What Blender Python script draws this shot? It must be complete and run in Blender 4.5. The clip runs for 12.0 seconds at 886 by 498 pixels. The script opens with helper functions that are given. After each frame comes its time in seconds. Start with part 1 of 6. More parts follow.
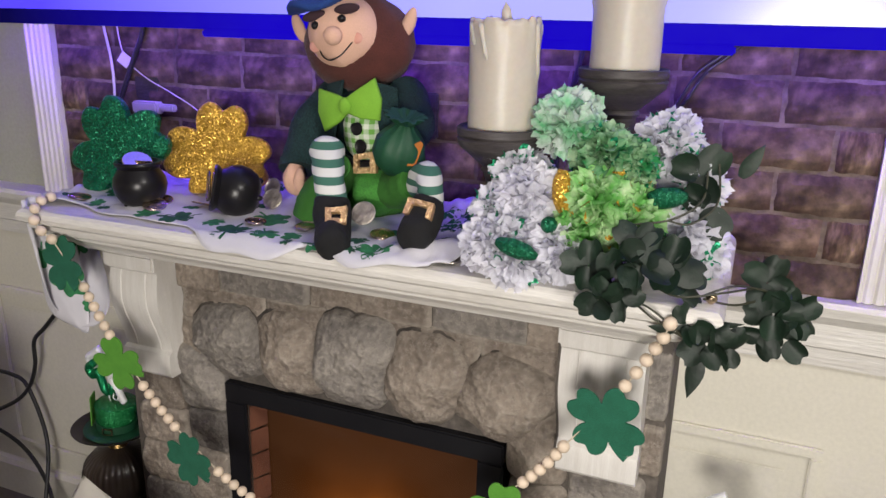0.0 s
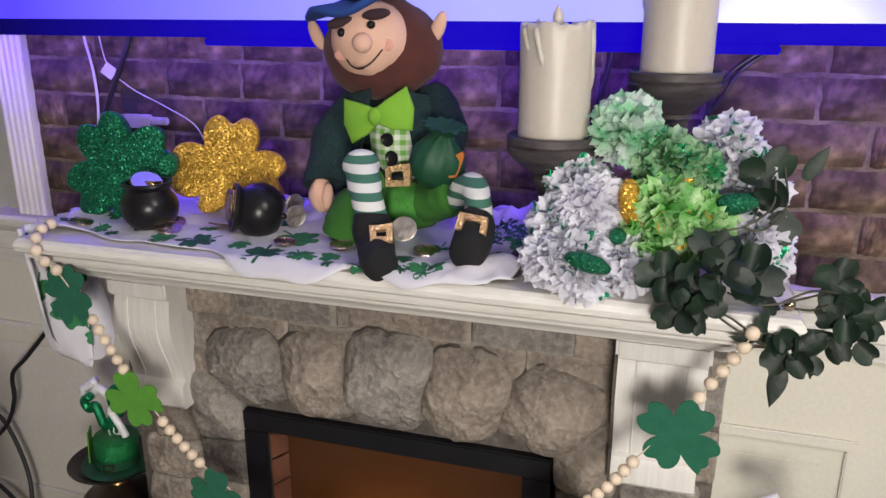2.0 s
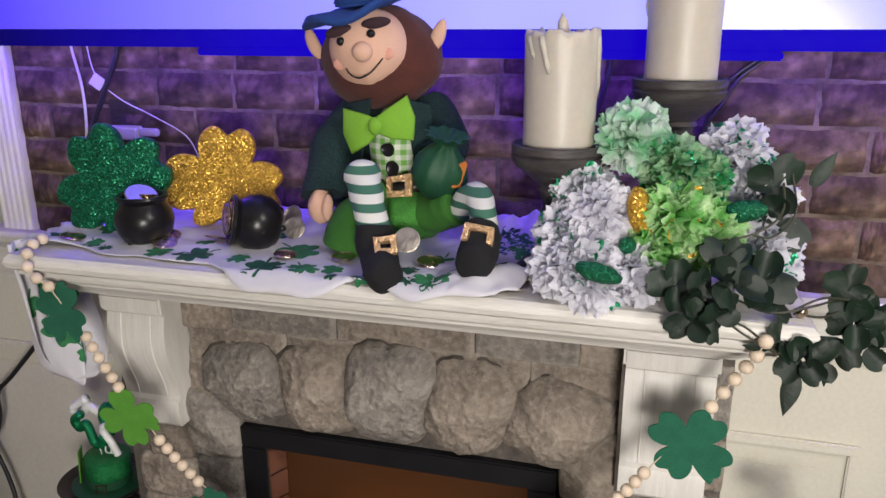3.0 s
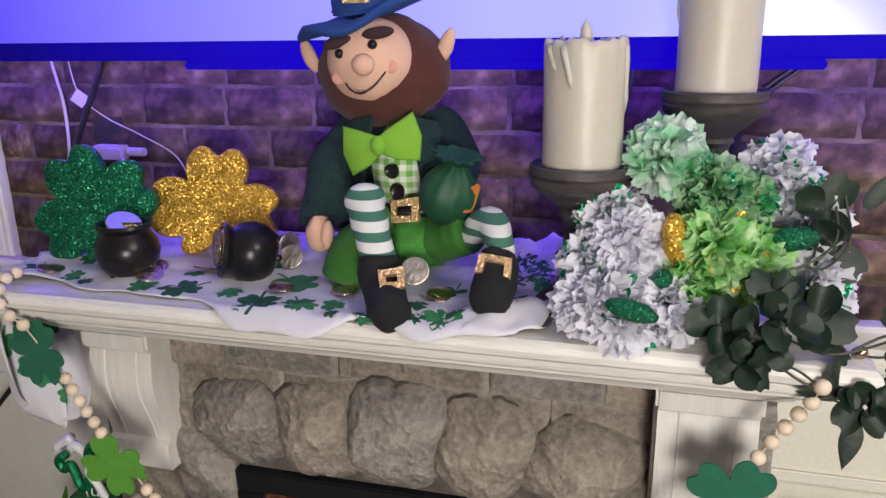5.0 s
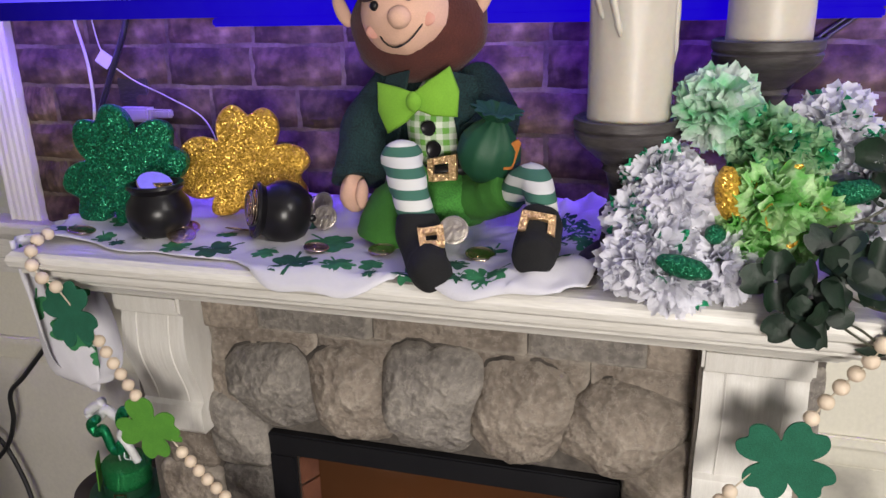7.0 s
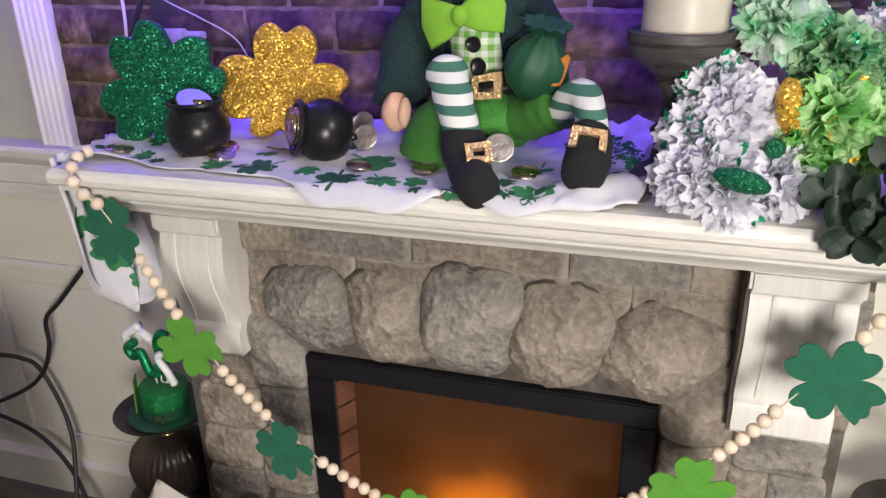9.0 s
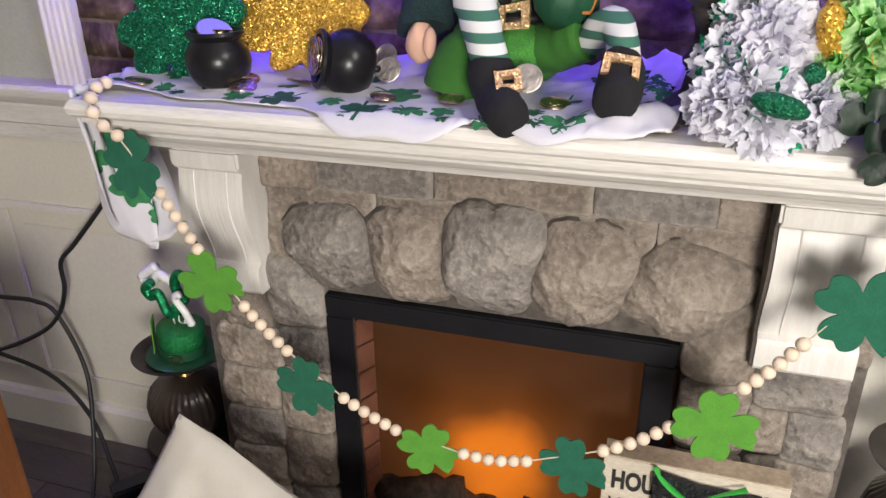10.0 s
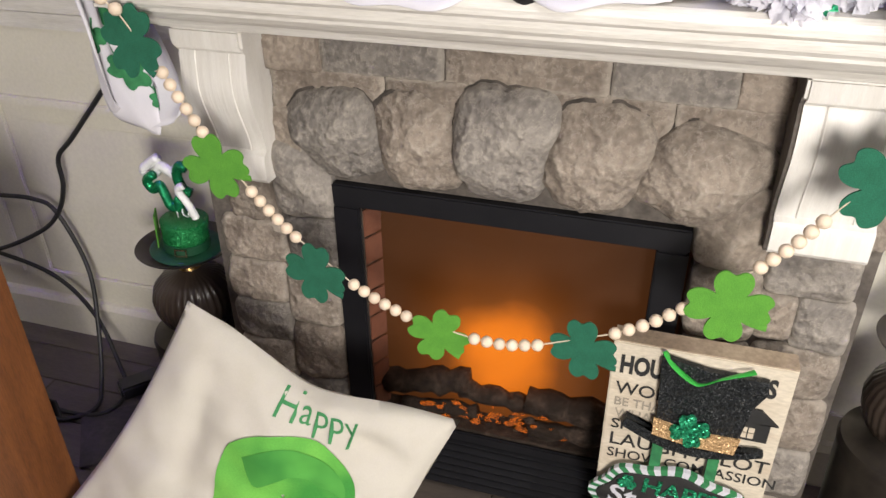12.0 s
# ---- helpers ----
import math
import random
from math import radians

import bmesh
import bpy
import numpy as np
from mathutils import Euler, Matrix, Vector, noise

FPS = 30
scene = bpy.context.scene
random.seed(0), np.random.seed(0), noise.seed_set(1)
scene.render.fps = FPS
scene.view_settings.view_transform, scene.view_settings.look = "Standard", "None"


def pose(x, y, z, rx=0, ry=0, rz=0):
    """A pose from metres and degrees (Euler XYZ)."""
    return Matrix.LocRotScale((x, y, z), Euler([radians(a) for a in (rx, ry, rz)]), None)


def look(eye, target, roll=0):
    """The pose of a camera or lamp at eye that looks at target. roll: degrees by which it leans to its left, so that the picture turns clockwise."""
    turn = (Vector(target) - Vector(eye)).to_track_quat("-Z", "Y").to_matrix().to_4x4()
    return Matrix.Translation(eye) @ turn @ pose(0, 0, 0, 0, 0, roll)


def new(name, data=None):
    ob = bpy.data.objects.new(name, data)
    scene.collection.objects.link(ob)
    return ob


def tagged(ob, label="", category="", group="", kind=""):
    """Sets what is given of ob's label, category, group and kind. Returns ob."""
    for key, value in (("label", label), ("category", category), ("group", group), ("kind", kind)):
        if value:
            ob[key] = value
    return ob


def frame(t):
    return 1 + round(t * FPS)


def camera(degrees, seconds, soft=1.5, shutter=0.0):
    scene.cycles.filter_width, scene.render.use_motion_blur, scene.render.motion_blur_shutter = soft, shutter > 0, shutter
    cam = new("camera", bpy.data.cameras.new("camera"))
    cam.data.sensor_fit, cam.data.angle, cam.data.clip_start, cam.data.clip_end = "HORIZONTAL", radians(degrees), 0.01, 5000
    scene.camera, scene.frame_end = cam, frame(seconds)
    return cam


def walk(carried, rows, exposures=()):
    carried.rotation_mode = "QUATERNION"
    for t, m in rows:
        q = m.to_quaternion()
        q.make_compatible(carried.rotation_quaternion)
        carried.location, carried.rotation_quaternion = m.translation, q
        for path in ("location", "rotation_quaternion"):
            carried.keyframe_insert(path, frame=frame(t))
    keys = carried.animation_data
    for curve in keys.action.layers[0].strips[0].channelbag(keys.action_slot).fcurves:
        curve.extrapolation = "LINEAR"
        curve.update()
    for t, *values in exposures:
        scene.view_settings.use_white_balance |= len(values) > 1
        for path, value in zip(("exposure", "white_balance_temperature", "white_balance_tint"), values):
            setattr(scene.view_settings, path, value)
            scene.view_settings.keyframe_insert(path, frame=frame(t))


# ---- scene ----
cam = camera(60.2, 12.0)
PATH = [
    (0, (0.665, -1.458, 1.403), (-0.05, 0.316, 0.819), 1.2),
    (0.5, (0.609, -1.442, 1.404), (-0.07, 0.343, 0.81), 0.8),
    (1, (0.559, -1.44, 1.41), (-0.081, 0.358, 0.812), 0.5),
    (1.5, (0.514, -1.451, 1.415), (-0.083, 0.361, 0.816), 0.3),
    (2, (0.477, -1.461, 1.417), (-0.081, 0.365, 0.821), 0.1),
    (2.5, (0.449, -1.469, 1.414), (-0.079, 0.369, 0.826), -0.1),
    (3, (0.435, -1.454, 1.418), (-0.074, 0.392, 0.839), -0.2),
    (5, (0.39, -1.346, 1.422), (-0.122, 0.503, 0.857), -0.9),
    (5.5, (0.385, -1.342, 1.419), (-0.137, 0.502, 0.846), -1.1),
    (6, (0.374, -1.338, 1.414), (-0.155, 0.498, 0.824), -1.3),
    (6.5, (0.36, -1.336, 1.405), (-0.176, 0.492, 0.794), -1.4),
    (8.5, (0.322, -1.344, 1.369), (-0.236, 0.437, 0.649), -1.3),
    (9, (0.308, -1.352, 1.353), (-0.257, 0.411, 0.596), -1.2),
    (9.5, (0.292, -1.36, 1.333), (-0.274, 0.381, 0.528), -1.1),
    (10, (0.279, -1.369, 1.311), (-0.282, 0.355, 0.465), -0.9),
    (10.5, (0.27, -1.374, 1.298), (-0.285, 0.33, 0.411), -0.8),
    (11, (0.267, -1.378, 1.282), (-0.287, 0.3, 0.344), -0.9),
    (11.5, (0.264, -1.378, 1.27), (-0.278, 0.275, 0.282), -0.8),
    (12, (0.254, -1.385, 1.251), (-0.264, 0.25, 0.223), -0.6),
]
walk(cam, [(t, look(eye, target, roll)) for t, eye, target, roll in PATH], [(0.0, -0.32), (3.0, -0.32), (6.5, -0.27), (8.5, 0.0), (10.5, 0.18), (12.0, 0.28)])

# ---- light ----
world = bpy.data.worlds.new("room_dim")
scene.world = world
world.use_nodes = True
world.node_tree.nodes["Background"].inputs[0].default_value = (0.55, 0.6, 0.8, 1)
world.node_tree.nodes["Background"].inputs[1].default_value = 0.02


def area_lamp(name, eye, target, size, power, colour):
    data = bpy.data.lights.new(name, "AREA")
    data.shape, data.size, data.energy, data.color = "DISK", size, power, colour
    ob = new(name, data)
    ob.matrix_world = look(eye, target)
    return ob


# unseen fill light added in front to brighten fireplace and shelf
area_lamp("front_fill", (0.90, -2.55, 1.20), (-0.1, -0.3, 0.45), 0.60, 59, (1.0, 0.94, 0.87))
area_lamp("ceiling_lamp", (1.75, -1.55, 2.30), (0.3, -0.2, 0.5), 0.55, 27, (1.0, 0.95, 0.90))


# ---- mesh building ----
class Geo:
    """Collects vertices and faces, each face with a material slot."""

    def __init__(self):
        self.v, self.f, self.s = [], [], []

    def add(self, vs, fs, slot=0, m=None):
        n = len(self.v)
        self.v += [tuple(m @ Vector(p)) for p in vs] if m is not None else [tuple(p) for p in vs]
        self.f += [tuple(n + i for i in f) for f in fs]
        self.s += [slot] * len(fs)
        return self

    def box(self, x0, x1, y0, y1, z0, z1, slot=0, m=None, c=0.0):
        bm = bmesh.new()
        bmesh.ops.create_cube(bm, size=1)
        for p in bm.verts:
            p.co = (x0 + (p.co.x + 0.5) * (x1 - x0), y0 + (p.co.y + 0.5) * (y1 - y0), z0 + (p.co.z + 0.5) * (z1 - z0))
        if c:
            bmesh.ops.bevel(bm, geom=bm.edges[:], offset=c, segments=2, affect="EDGES")
        bm.verts.index_update()
        self.add([p.co for p in bm.verts], [[q.index for q in f.verts] for f in bm.faces], slot, m)
        bm.free()
        return self

    def lathe(self, profile, n=32, slot=0, m=None, wob=None):
        vs, fs, k = [], [], len(profile)
        for i in range(n):
            a = 2 * math.pi * i / n
            for j, (r, z) in enumerate(profile):
                w = wob(a, j) if wob else 1.0
                vs.append((r * w * math.cos(a), r * w * math.sin(a), z))
        for i in range(n):
            for j in range(k - 1):
                a, b = i * k + j, ((i + 1) % n) * k + j
                fs.append((a, b, b + 1, a + 1))
        fs.append([i * k for i in range(n)][::-1])
        fs.append([i * k + k - 1 for i in range(n)])
        return self.add(vs, fs, slot, m)

    def tube(self, pts, r, n=8, slot=0, flat=1.0):
        pts = [Vector(p) for p in pts]
        vs, fs = [], []
        up = Vector((0.31, 0.22, 0.92))
        for i, p in enumerate(pts):
            d = (pts[min(i + 1, len(pts) - 1)] - pts[max(i - 1, 0)]).normalized()
            a = d.cross(up)
            if a.length < 0.1:
                a = d.cross(Vector((1, 0, 0)))
            a.normalize()
            b = d.cross(a)
            rr = r[i] if isinstance(r, (list, tuple)) else r
            for k in range(n):
                t = 2 * math.pi * k / n
                vs.append(p + a * rr * math.cos(t) + b * rr * flat * math.sin(t))
        for i in range(len(pts) - 1):
            for k in range(n):
                fs.append((i * n + k, i * n + (k + 1) % n, (i + 1) * n + (k + 1) % n, (i + 1) * n + k))
        fs.append(list(range(n))[::-1])
        fs.append([(len(pts) - 1) * n + k for k in range(n)])
        return self.add(vs, fs, slot)

    def ball(self, c, r, slot=0, m=None, nu=20, nv=12, bump=0.0, seed=0.0):
        r = (r, r, r) if isinstance(r, (int, float)) else r
        vs, fs = [], []
        for j in range(nv + 1):
            ph = math.pi * j / nv
            for i in range(nu):
                th = 2 * math.pi * i / nu
                d = Vector((math.sin(ph) * math.cos(th), math.sin(ph) * math.sin(th), math.cos(ph)))
                w = 1 + (bump * noise.noise(d * 2.3 + Vector((seed, seed, 0))) if bump else 0)
                vs.append((d.x * r[0] * w, d.y * r[1] * w, d.z * r[2] * w))
        for j in range(nv):
            for i in range(nu):
                a, b = j * nu + i, j * nu + (i + 1) % nu
                fs.append((a, a + nu, b + nu, b))
        t = Matrix.Translation(c)
        return self.add(vs, fs, slot, t @ m if m is not None else t)

    def slab(self, poly, h, slot=0, m=None, rim=0.0):
        """A flat outline, thickened by h; rim rounds its edge."""
        n, vs, fs = len(poly), [], []
        cx, cy = sum(p[0] for p in poly) / n, sum(p[1] for p in poly) / n
        size = max(math.hypot(p[0] - cx, p[1] - cy) for p in poly)
        rings = [(-h / 2, rim), (-h / 2 + rim, 0), (h / 2 - rim, 0), (h / 2, rim)] if rim else [(-h / 2, 0), (h / 2, 0)]
        for z, inset in rings:
            k = 1 - inset / size * 1.3
            vs += [(cx + (p[0] - cx) * k, cy + (p[1] - cy) * k, z) for p in poly]
        for j in range(len(rings) - 1):
            for i in range(n):
                a, b = j * n + i, j * n + (i + 1) % n
                fs.append((a, b, b + n, a + n))
        top = (len(rings) - 1) * n
        vs += [(cx, cy, -h / 2), (cx, cy, h / 2)]
        for i in range(n):
            fs.append((len(vs) - 2, (i + 1) % n, i))
            fs.append((len(vs) - 1, top + i, top + (i + 1) % n))
        return self.add(vs, fs, slot, m)

    def mesh(self, name, mats, angle=40):
        me = bpy.data.meshes.new(name)
        me.from_pydata([tuple(p) for p in self.v], [], self.f)
        for x in mats if isinstance(mats, (list, tuple)) else [mats]:
            me.materials.append(x)
        me.polygons.foreach_set("material_index", self.s)
        bm = bmesh.new()
        bm.from_mesh(me)
        bmesh.ops.remove_doubles(bm, verts=bm.verts, dist=1e-6)
        bmesh.ops.recalc_face_normals(bm, faces=bm.faces)
        bm.to_mesh(me)
        bm.free()
        me.polygons.foreach_set("use_smooth", [True] * len(me.polygons))
        me.set_sharp_from_angle(angle=radians(angle))
        return me


def part(name, geo, mats, parent=None, label="", at=None, angle=40):
    ob = new(name, geo.mesh(name, mats, angle))
    if parent is not None:
        ob.parent = parent
    if at is not None:
        ob.matrix_basis = at
    if label:
        ob["label"] = label
    return ob


def thing(name, label, category, at=None, group="", kind=""):
    ob = new(name)
    ob.empty_display_size = 0.02
    if at is not None:
        ob.matrix_basis = at
    return tagged(ob, label, category, group, kind)


def shape(name, geo, mats, label, category, group="", kind="", at=None, angle=40):
    return tagged(part(name, geo, mats, None, "", at, angle), label, category, group, kind)


def catmull(pts, n=8):
    pts = [Vector(p) for p in pts]
    out = []
    for i in range(len(pts) - 1):
        a, b, c, d = pts[max(i - 1, 0)], pts[i], pts[i + 1], pts[min(i + 2, len(pts) - 1)]
        for k in range(n):
            t = k / n
            out.append(0.5 * (2 * b + (c - a) * t + (2 * a - 5 * b + 4 * c - d) * t * t + (3 * b - a - 3 * c + d) * t ** 3))
    return out + [pts[-1]]


# ---- materials ----
def material(name, colour, rough=0.6, metal=0.0, second=None, scale=8.0, mix=0.5, grain=0.0, grain_scale=120.0, bump=0.0, bump_scale=60.0,
             stretch=(1, 1, 1), vary=0.0, sheen=0.0, coat=0.0, bump_depth=0.004, glow=None, glow_strength=0.0, through_light=0.0, detail=5.0, thin=0.0):
    m = bpy.data.materials.new(name)
    m.use_nodes = True
    t, nodes = m.node_tree, m.node_tree.nodes
    b = nodes["Principled BSDF"]
    b.inputs["Roughness"].default_value, b.inputs["Metallic"].default_value = rough, metal
    b.inputs["Sheen Weight"].default_value, b.inputs["Coat Weight"].default_value = sheen, coat
    co = nodes.new("ShaderNodeTexCoord")
    mp = nodes.new("ShaderNodeMapping")
    mp.inputs["Scale"].default_value = stretch
    t.links.new(co.outputs["Object"], mp.inputs[0])

    def fuzz(s, d):
        n = nodes.new("ShaderNodeTexNoise")
        n.inputs["Scale"].default_value, n.inputs["Detail"].default_value = s, d
        t.links.new(mp.outputs[0], n.inputs["Vector"])
        return n.outputs[0]

    def blend(fac, a, c, kind="MIX"):
        x = nodes.new("ShaderNodeMix")
        x.data_type, x.blend_type = "RGBA", kind
        for sock, val in ((x.inputs[0], fac), (x.inputs[6], a), (x.inputs[7], c)):
            if isinstance(val, bpy.types.NodeSocket):
                t.links.new(val, sock)
            else:
                sock.default_value = val
        return x.outputs[2]

    out = (*colour, 1)
    if second is not None:
        r = nodes.new("ShaderNodeMapRange")
        r.inputs[1].default_value, r.inputs[2].default_value = mix - 0.16, mix + 0.16
        t.links.new(fuzz(scale, detail), r.inputs[0])
        out = blend(r.outputs[0], out, (*second, 1))
    if grain:
        r = nodes.new("ShaderNodeMapRange")
        r.inputs[1].default_value, r.inputs[2].default_value = 0.3, 0.7
        r.inputs[3].default_value, r.inputs[4].default_value = 1 - grain, 1 + grain
        t.links.new(fuzz(grain_scale, 3.0), r.inputs[0])
        out = blend(1.0, out, r.outputs[0], "MULTIPLY")
    if vary:
        info = nodes.new("ShaderNodeObjectInfo")
        r = nodes.new("ShaderNodeMapRange")
        r.inputs[3].default_value, r.inputs[4].default_value = 1 - vary, 1 + vary
        t.links.new(info.outputs["Random"], r.inputs[0])
        out = blend(1.0, out, r.outputs[0], "MULTIPLY")
    if isinstance(out, tuple):
        b.inputs["Base Color"].default_value = out
    else:
        t.links.new(out, b.inputs["Base Color"])
    if bump:
        n = nodes.new("ShaderNodeBump")
        n.inputs["Strength"].default_value, n.inputs["Distance"].default_value = min(bump, 1.0), bump_depth
        t.links.new(fuzz(bump_scale, 6.0), n.inputs["Height"])
        t.links.new(n.outputs[0], b.inputs["Normal"])
    if glow is not None:
        b.inputs["Emission Color"].default_value, b.inputs["Emission Strength"].default_value = (*glow, 1), glow_strength
    if thin:
        tr, mx = nodes.new("ShaderNodeBsdfTranslucent"), nodes.new("ShaderNodeMixShader")
        mx.inputs[0].default_value = thin
        if isinstance(out, tuple):
            tr.inputs[0].default_value = out
        else:
            t.links.new(out, tr.inputs[0])
        t.links.new(b.outputs[0], mx.inputs[1])
        t.links.new(tr.outputs[0], mx.inputs[2])
        t.links.new(mx.outputs[0], nodes["Material Output"].inputs[0])
    if through_light:
        b.inputs["Subsurface Weight"].default_value = through_light
        b.inputs["Subsurface Radius"].default_value = (0.02, 0.012, 0.006)
        b.inputs["Subsurface Scale"].default_value = 1.0
    return m


def glitter(name, colour, second, flake=700.0, rough=0.35, metal=0.6):
    """Small flakes, each turned its own way, that catch the light."""
    m = bpy.data.materials.new(name)
    m.use_nodes = True
    t, nodes = m.node_tree, m.node_tree.nodes
    b = nodes["Principled BSDF"]
    co = nodes.new("ShaderNodeTexCoord")
    v = nodes.new("ShaderNodeTexVoronoi")
    v.inputs["Scale"].default_value = flake
    t.links.new(co.outputs["Object"], v.inputs["Vector"])
    geo = nodes.new("ShaderNodeNewGeometry")
    s = nodes.new("ShaderNodeVectorMath")
    s.operation = "MULTIPLY_ADD"
    s.inputs[1].default_value, s.inputs[2].default_value = (1.5, 1.5, 1.5), (-0.75, -0.75, -0.75)
    t.links.new(v.outputs["Color"], s.inputs[0])
    a = nodes.new("ShaderNodeVectorMath")
    t.links.new(geo.outputs["Normal"], a.inputs[0])
    t.links.new(s.outputs[0], a.inputs[1])
    n = nodes.new("ShaderNodeVectorMath")
    n.operation = "NORMALIZE"
    t.links.new(a.outputs[0], n.inputs[0])
    t.links.new(n.outputs[0], b.inputs["Normal"])
    x = nodes.new("ShaderNodeMix")
    x.data_type = "RGBA"
    x.inputs[6].default_value, x.inputs[7].default_value = (*colour, 1), (*second, 1)
    sep = nodes.new("ShaderNodeSeparateColor")
    t.links.new(v.outputs["Color"], sep.inputs[0])
    t.links.new(sep.outputs[0], x.inputs[0])
    t.links.new(x.outputs[2], b.inputs["Base Color"])
    b.inputs["Roughness"].default_value, b.inputs["Metallic"].default_value = rough, metal
    return m


def stripes(name, colour, second, axis, period, share=0.5, rough=0.9, check=False):
    """Woven bands across one axis, or a two-way check."""
    m = bpy.data.materials.new(name)
    m.use_nodes = True
    t, nodes = m.node_tree, m.node_tree.nodes
    b = nodes["Principled BSDF"]
    b.inputs["Roughness"].default_value = rough
    co = nodes.new("ShaderNodeTexCoord")
    sep = nodes.new("ShaderNodeSeparateXYZ")
    t.links.new(co.outputs["Object"], sep.inputs[0])

    def band(i):
        d = nodes.new("ShaderNodeMath")
        d.operation = "DIVIDE"
        d.inputs[1].default_value = period
        t.links.new(sep.outputs[i], d.inputs[0])
        f = nodes.new("ShaderNodeMath")
        f.operation = "FRACT"
        t.links.new(d.outputs[0], f.inputs[0])
        g = nodes.new("ShaderNodeMath")
        g.operation = "GREATER_THAN"
        g.inputs[1].default_value = share
        t.links.new(f.outputs[0], g.inputs[0])
        return g.outputs[0]

    fac = band(axis)
    if check:
        h = nodes.new("ShaderNodeMath")
        h.operation = "ADD"
        t.links.new(fac, h.inputs[0])
        t.links.new(band(0), h.inputs[1])
        k = nodes.new("ShaderNodeMath")
        k.operation = "MULTIPLY"
        k.inputs[1].default_value = 0.5
        t.links.new(h.outputs[0], k.inputs[0])
        fac = k.outputs[0]
    x = nodes.new("ShaderNodeMix")
    x.data_type = "RGBA"
    x.inputs[6].default_value, x.inputs[7].default_value = (*colour, 1), (*second, 1)
    t.links.new(fac, x.inputs[0])
    t.links.new(x.outputs[2], b.inputs["Base Color"])
    return m


white_paint = material("white_paint", (0.68, 0.66, 0.62), 0.42, second=(0.60, 0.575, 0.53), scale=5, grain=0.09, grain_scale=40, bump=0.5, bump_scale=14, stretch=(1, 6, 14))
shaft_paint = material("shaft_paint", (0.70, 0.68, 0.645), 0.38, second=(0.63, 0.605, 0.565), scale=6, grain=0.05, bump=0.3, bump_scale=10, stretch=(14, 6, 1))
cream_paint = material("cream_paint", (0.69, 0.66, 0.565), 0.5, second=(0.64, 0.61, 0.525), scale=2.5, grain=0.04, bump=0.12, bump_scale=90)
sage_paint = material("sage_paint", (0.40, 0.41, 0.31), 0.75, second=(0.36, 0.37, 0.28), scale=2, grain=0.05, bump=0.2, bump_scale=150)
plain_wall = material("plain_wall", (0.55, 0.53, 0.46), 0.8, second=(0.5, 0.48, 0.42), scale=2, bump=0.1)
ceiling_paint = material("ceiling_paint", (0.75, 0.74, 0.7), 0.9, second=(0.7, 0.69, 0.66), scale=2)
floor_wood = material("floor_wood", (0.075, 0.062, 0.055), 0.45, second=(0.11, 0.09, 0.075), scale=4, grain=0.2, grain_scale=60, bump=0.15, stretch=(1, 8, 1), vary=0.25)
brick_face = material("brick_face", (0.050, 0.026, 0.020), 0.85, second=(0.22, 0.148, 0.108), scale=13, mix=0.61, grain=0.45, grain_scale=48, bump=0.8, bump_scale=60, vary=0.32, detail=9.0)
mortar = material("mortar", (0.21, 0.16, 0.13), 0.95, second=(0.07, 0.05, 0.04), scale=11, grain=0.2, bump=0.5)
stone_grey = material("stone_grey", (0.125, 0.112, 0.104), 0.9, second=(0.250, 0.226, 0.200), scale=8, mix=0.53, bump_depth=0.007, grain=0.22, grain_scale=95, bump=1.0, bump_scale=80, vary=0.16, detail=8.0)
stone_tan = material("stone_tan", (0.150, 0.122, 0.100), 0.9, second=(0.275, 0.230, 0.188), scale=8, mix=0.53, bump_depth=0.007, grain=0.22, grain_scale=95, bump=1.0, bump_scale=80, vary=0.18, detail=8.0)
# dark joint colour that also holds the shade round the arch stones
joint_shade = material("joint_shade", (0.042, 0.036, 0.031), 0.95, second=(0.085, 0.072, 0.062), scale=25, grain=0.2, bump=0.5)
stone_joint = material("stone_joint", (0.075, 0.064, 0.056), 0.95, second=(0.12, 0.104, 0.090), scale=20, grain=0.2, bump=0.5)
black_metal = material("black_metal", (0.006, 0.006, 0.008), 0.5, second=(0.009, 0.009, 0.011), scale=12, bump=0.05)
black_metal.node_tree.nodes["Principled BSDF"].inputs["Specular IOR Level"].default_value = 0.25
black_plastic = material("black_plastic", (0.012, 0.012, 0.014), 0.35, second=(0.02, 0.02, 0.022), scale=30)
cable_black = material("cable_black", (0.012, 0.012, 0.013), 0.5, second=(0.018, 0.018, 0.02), scale=20)
cable_white = material("cable_white", (0.62, 0.60, 0.58), 0.5, second=(0.55, 0.53, 0.5), scale=20)
wax = material("wax", (0.48, 0.435, 0.38), 0.42, second=(0.48, 0.44, 0.385), scale=14, grain=0.03, bump=0.15, bump_scale=40, through_light=0.35)
holder_wood = material("holder_wood", (0.030, 0.025, 0.026), 0.55, second=(0.058, 0.050, 0.050), scale=18, grain=0.25, grain_scale=90, bump=0.3, stretch=(1, 1, 5))
cloth = material("cloth", (0.60, 0.585, 0.63), 0.9, second=(0.54, 0.53, 0.58), scale=12, grain=0.04, grain_scale=900, bump=0.15, bump_scale=700, sheen=0.2)
print_green = material("print_green", (0.015, 0.12, 0.045), 0.85, second=(0.03, 0.2, 0.07), scale=60)
print_dark = material("print_dark", (0.008, 0.06, 0.03), 0.85, second=(0.012, 0.1, 0.045), scale=60)
glit_green = glitter("glit_green", (0.005, 0.10, 0.045), (0.01, 0.22, 0.10), 520)
glit_gold = glitter("glit_gold", (0.62, 0.33, 0.03), (0.85, 0.52, 0.09), 520)
glit_copper = glitter("glit_copper", (0.62, 0.36, 0.16), (0.9, 0.62, 0.34), 700)
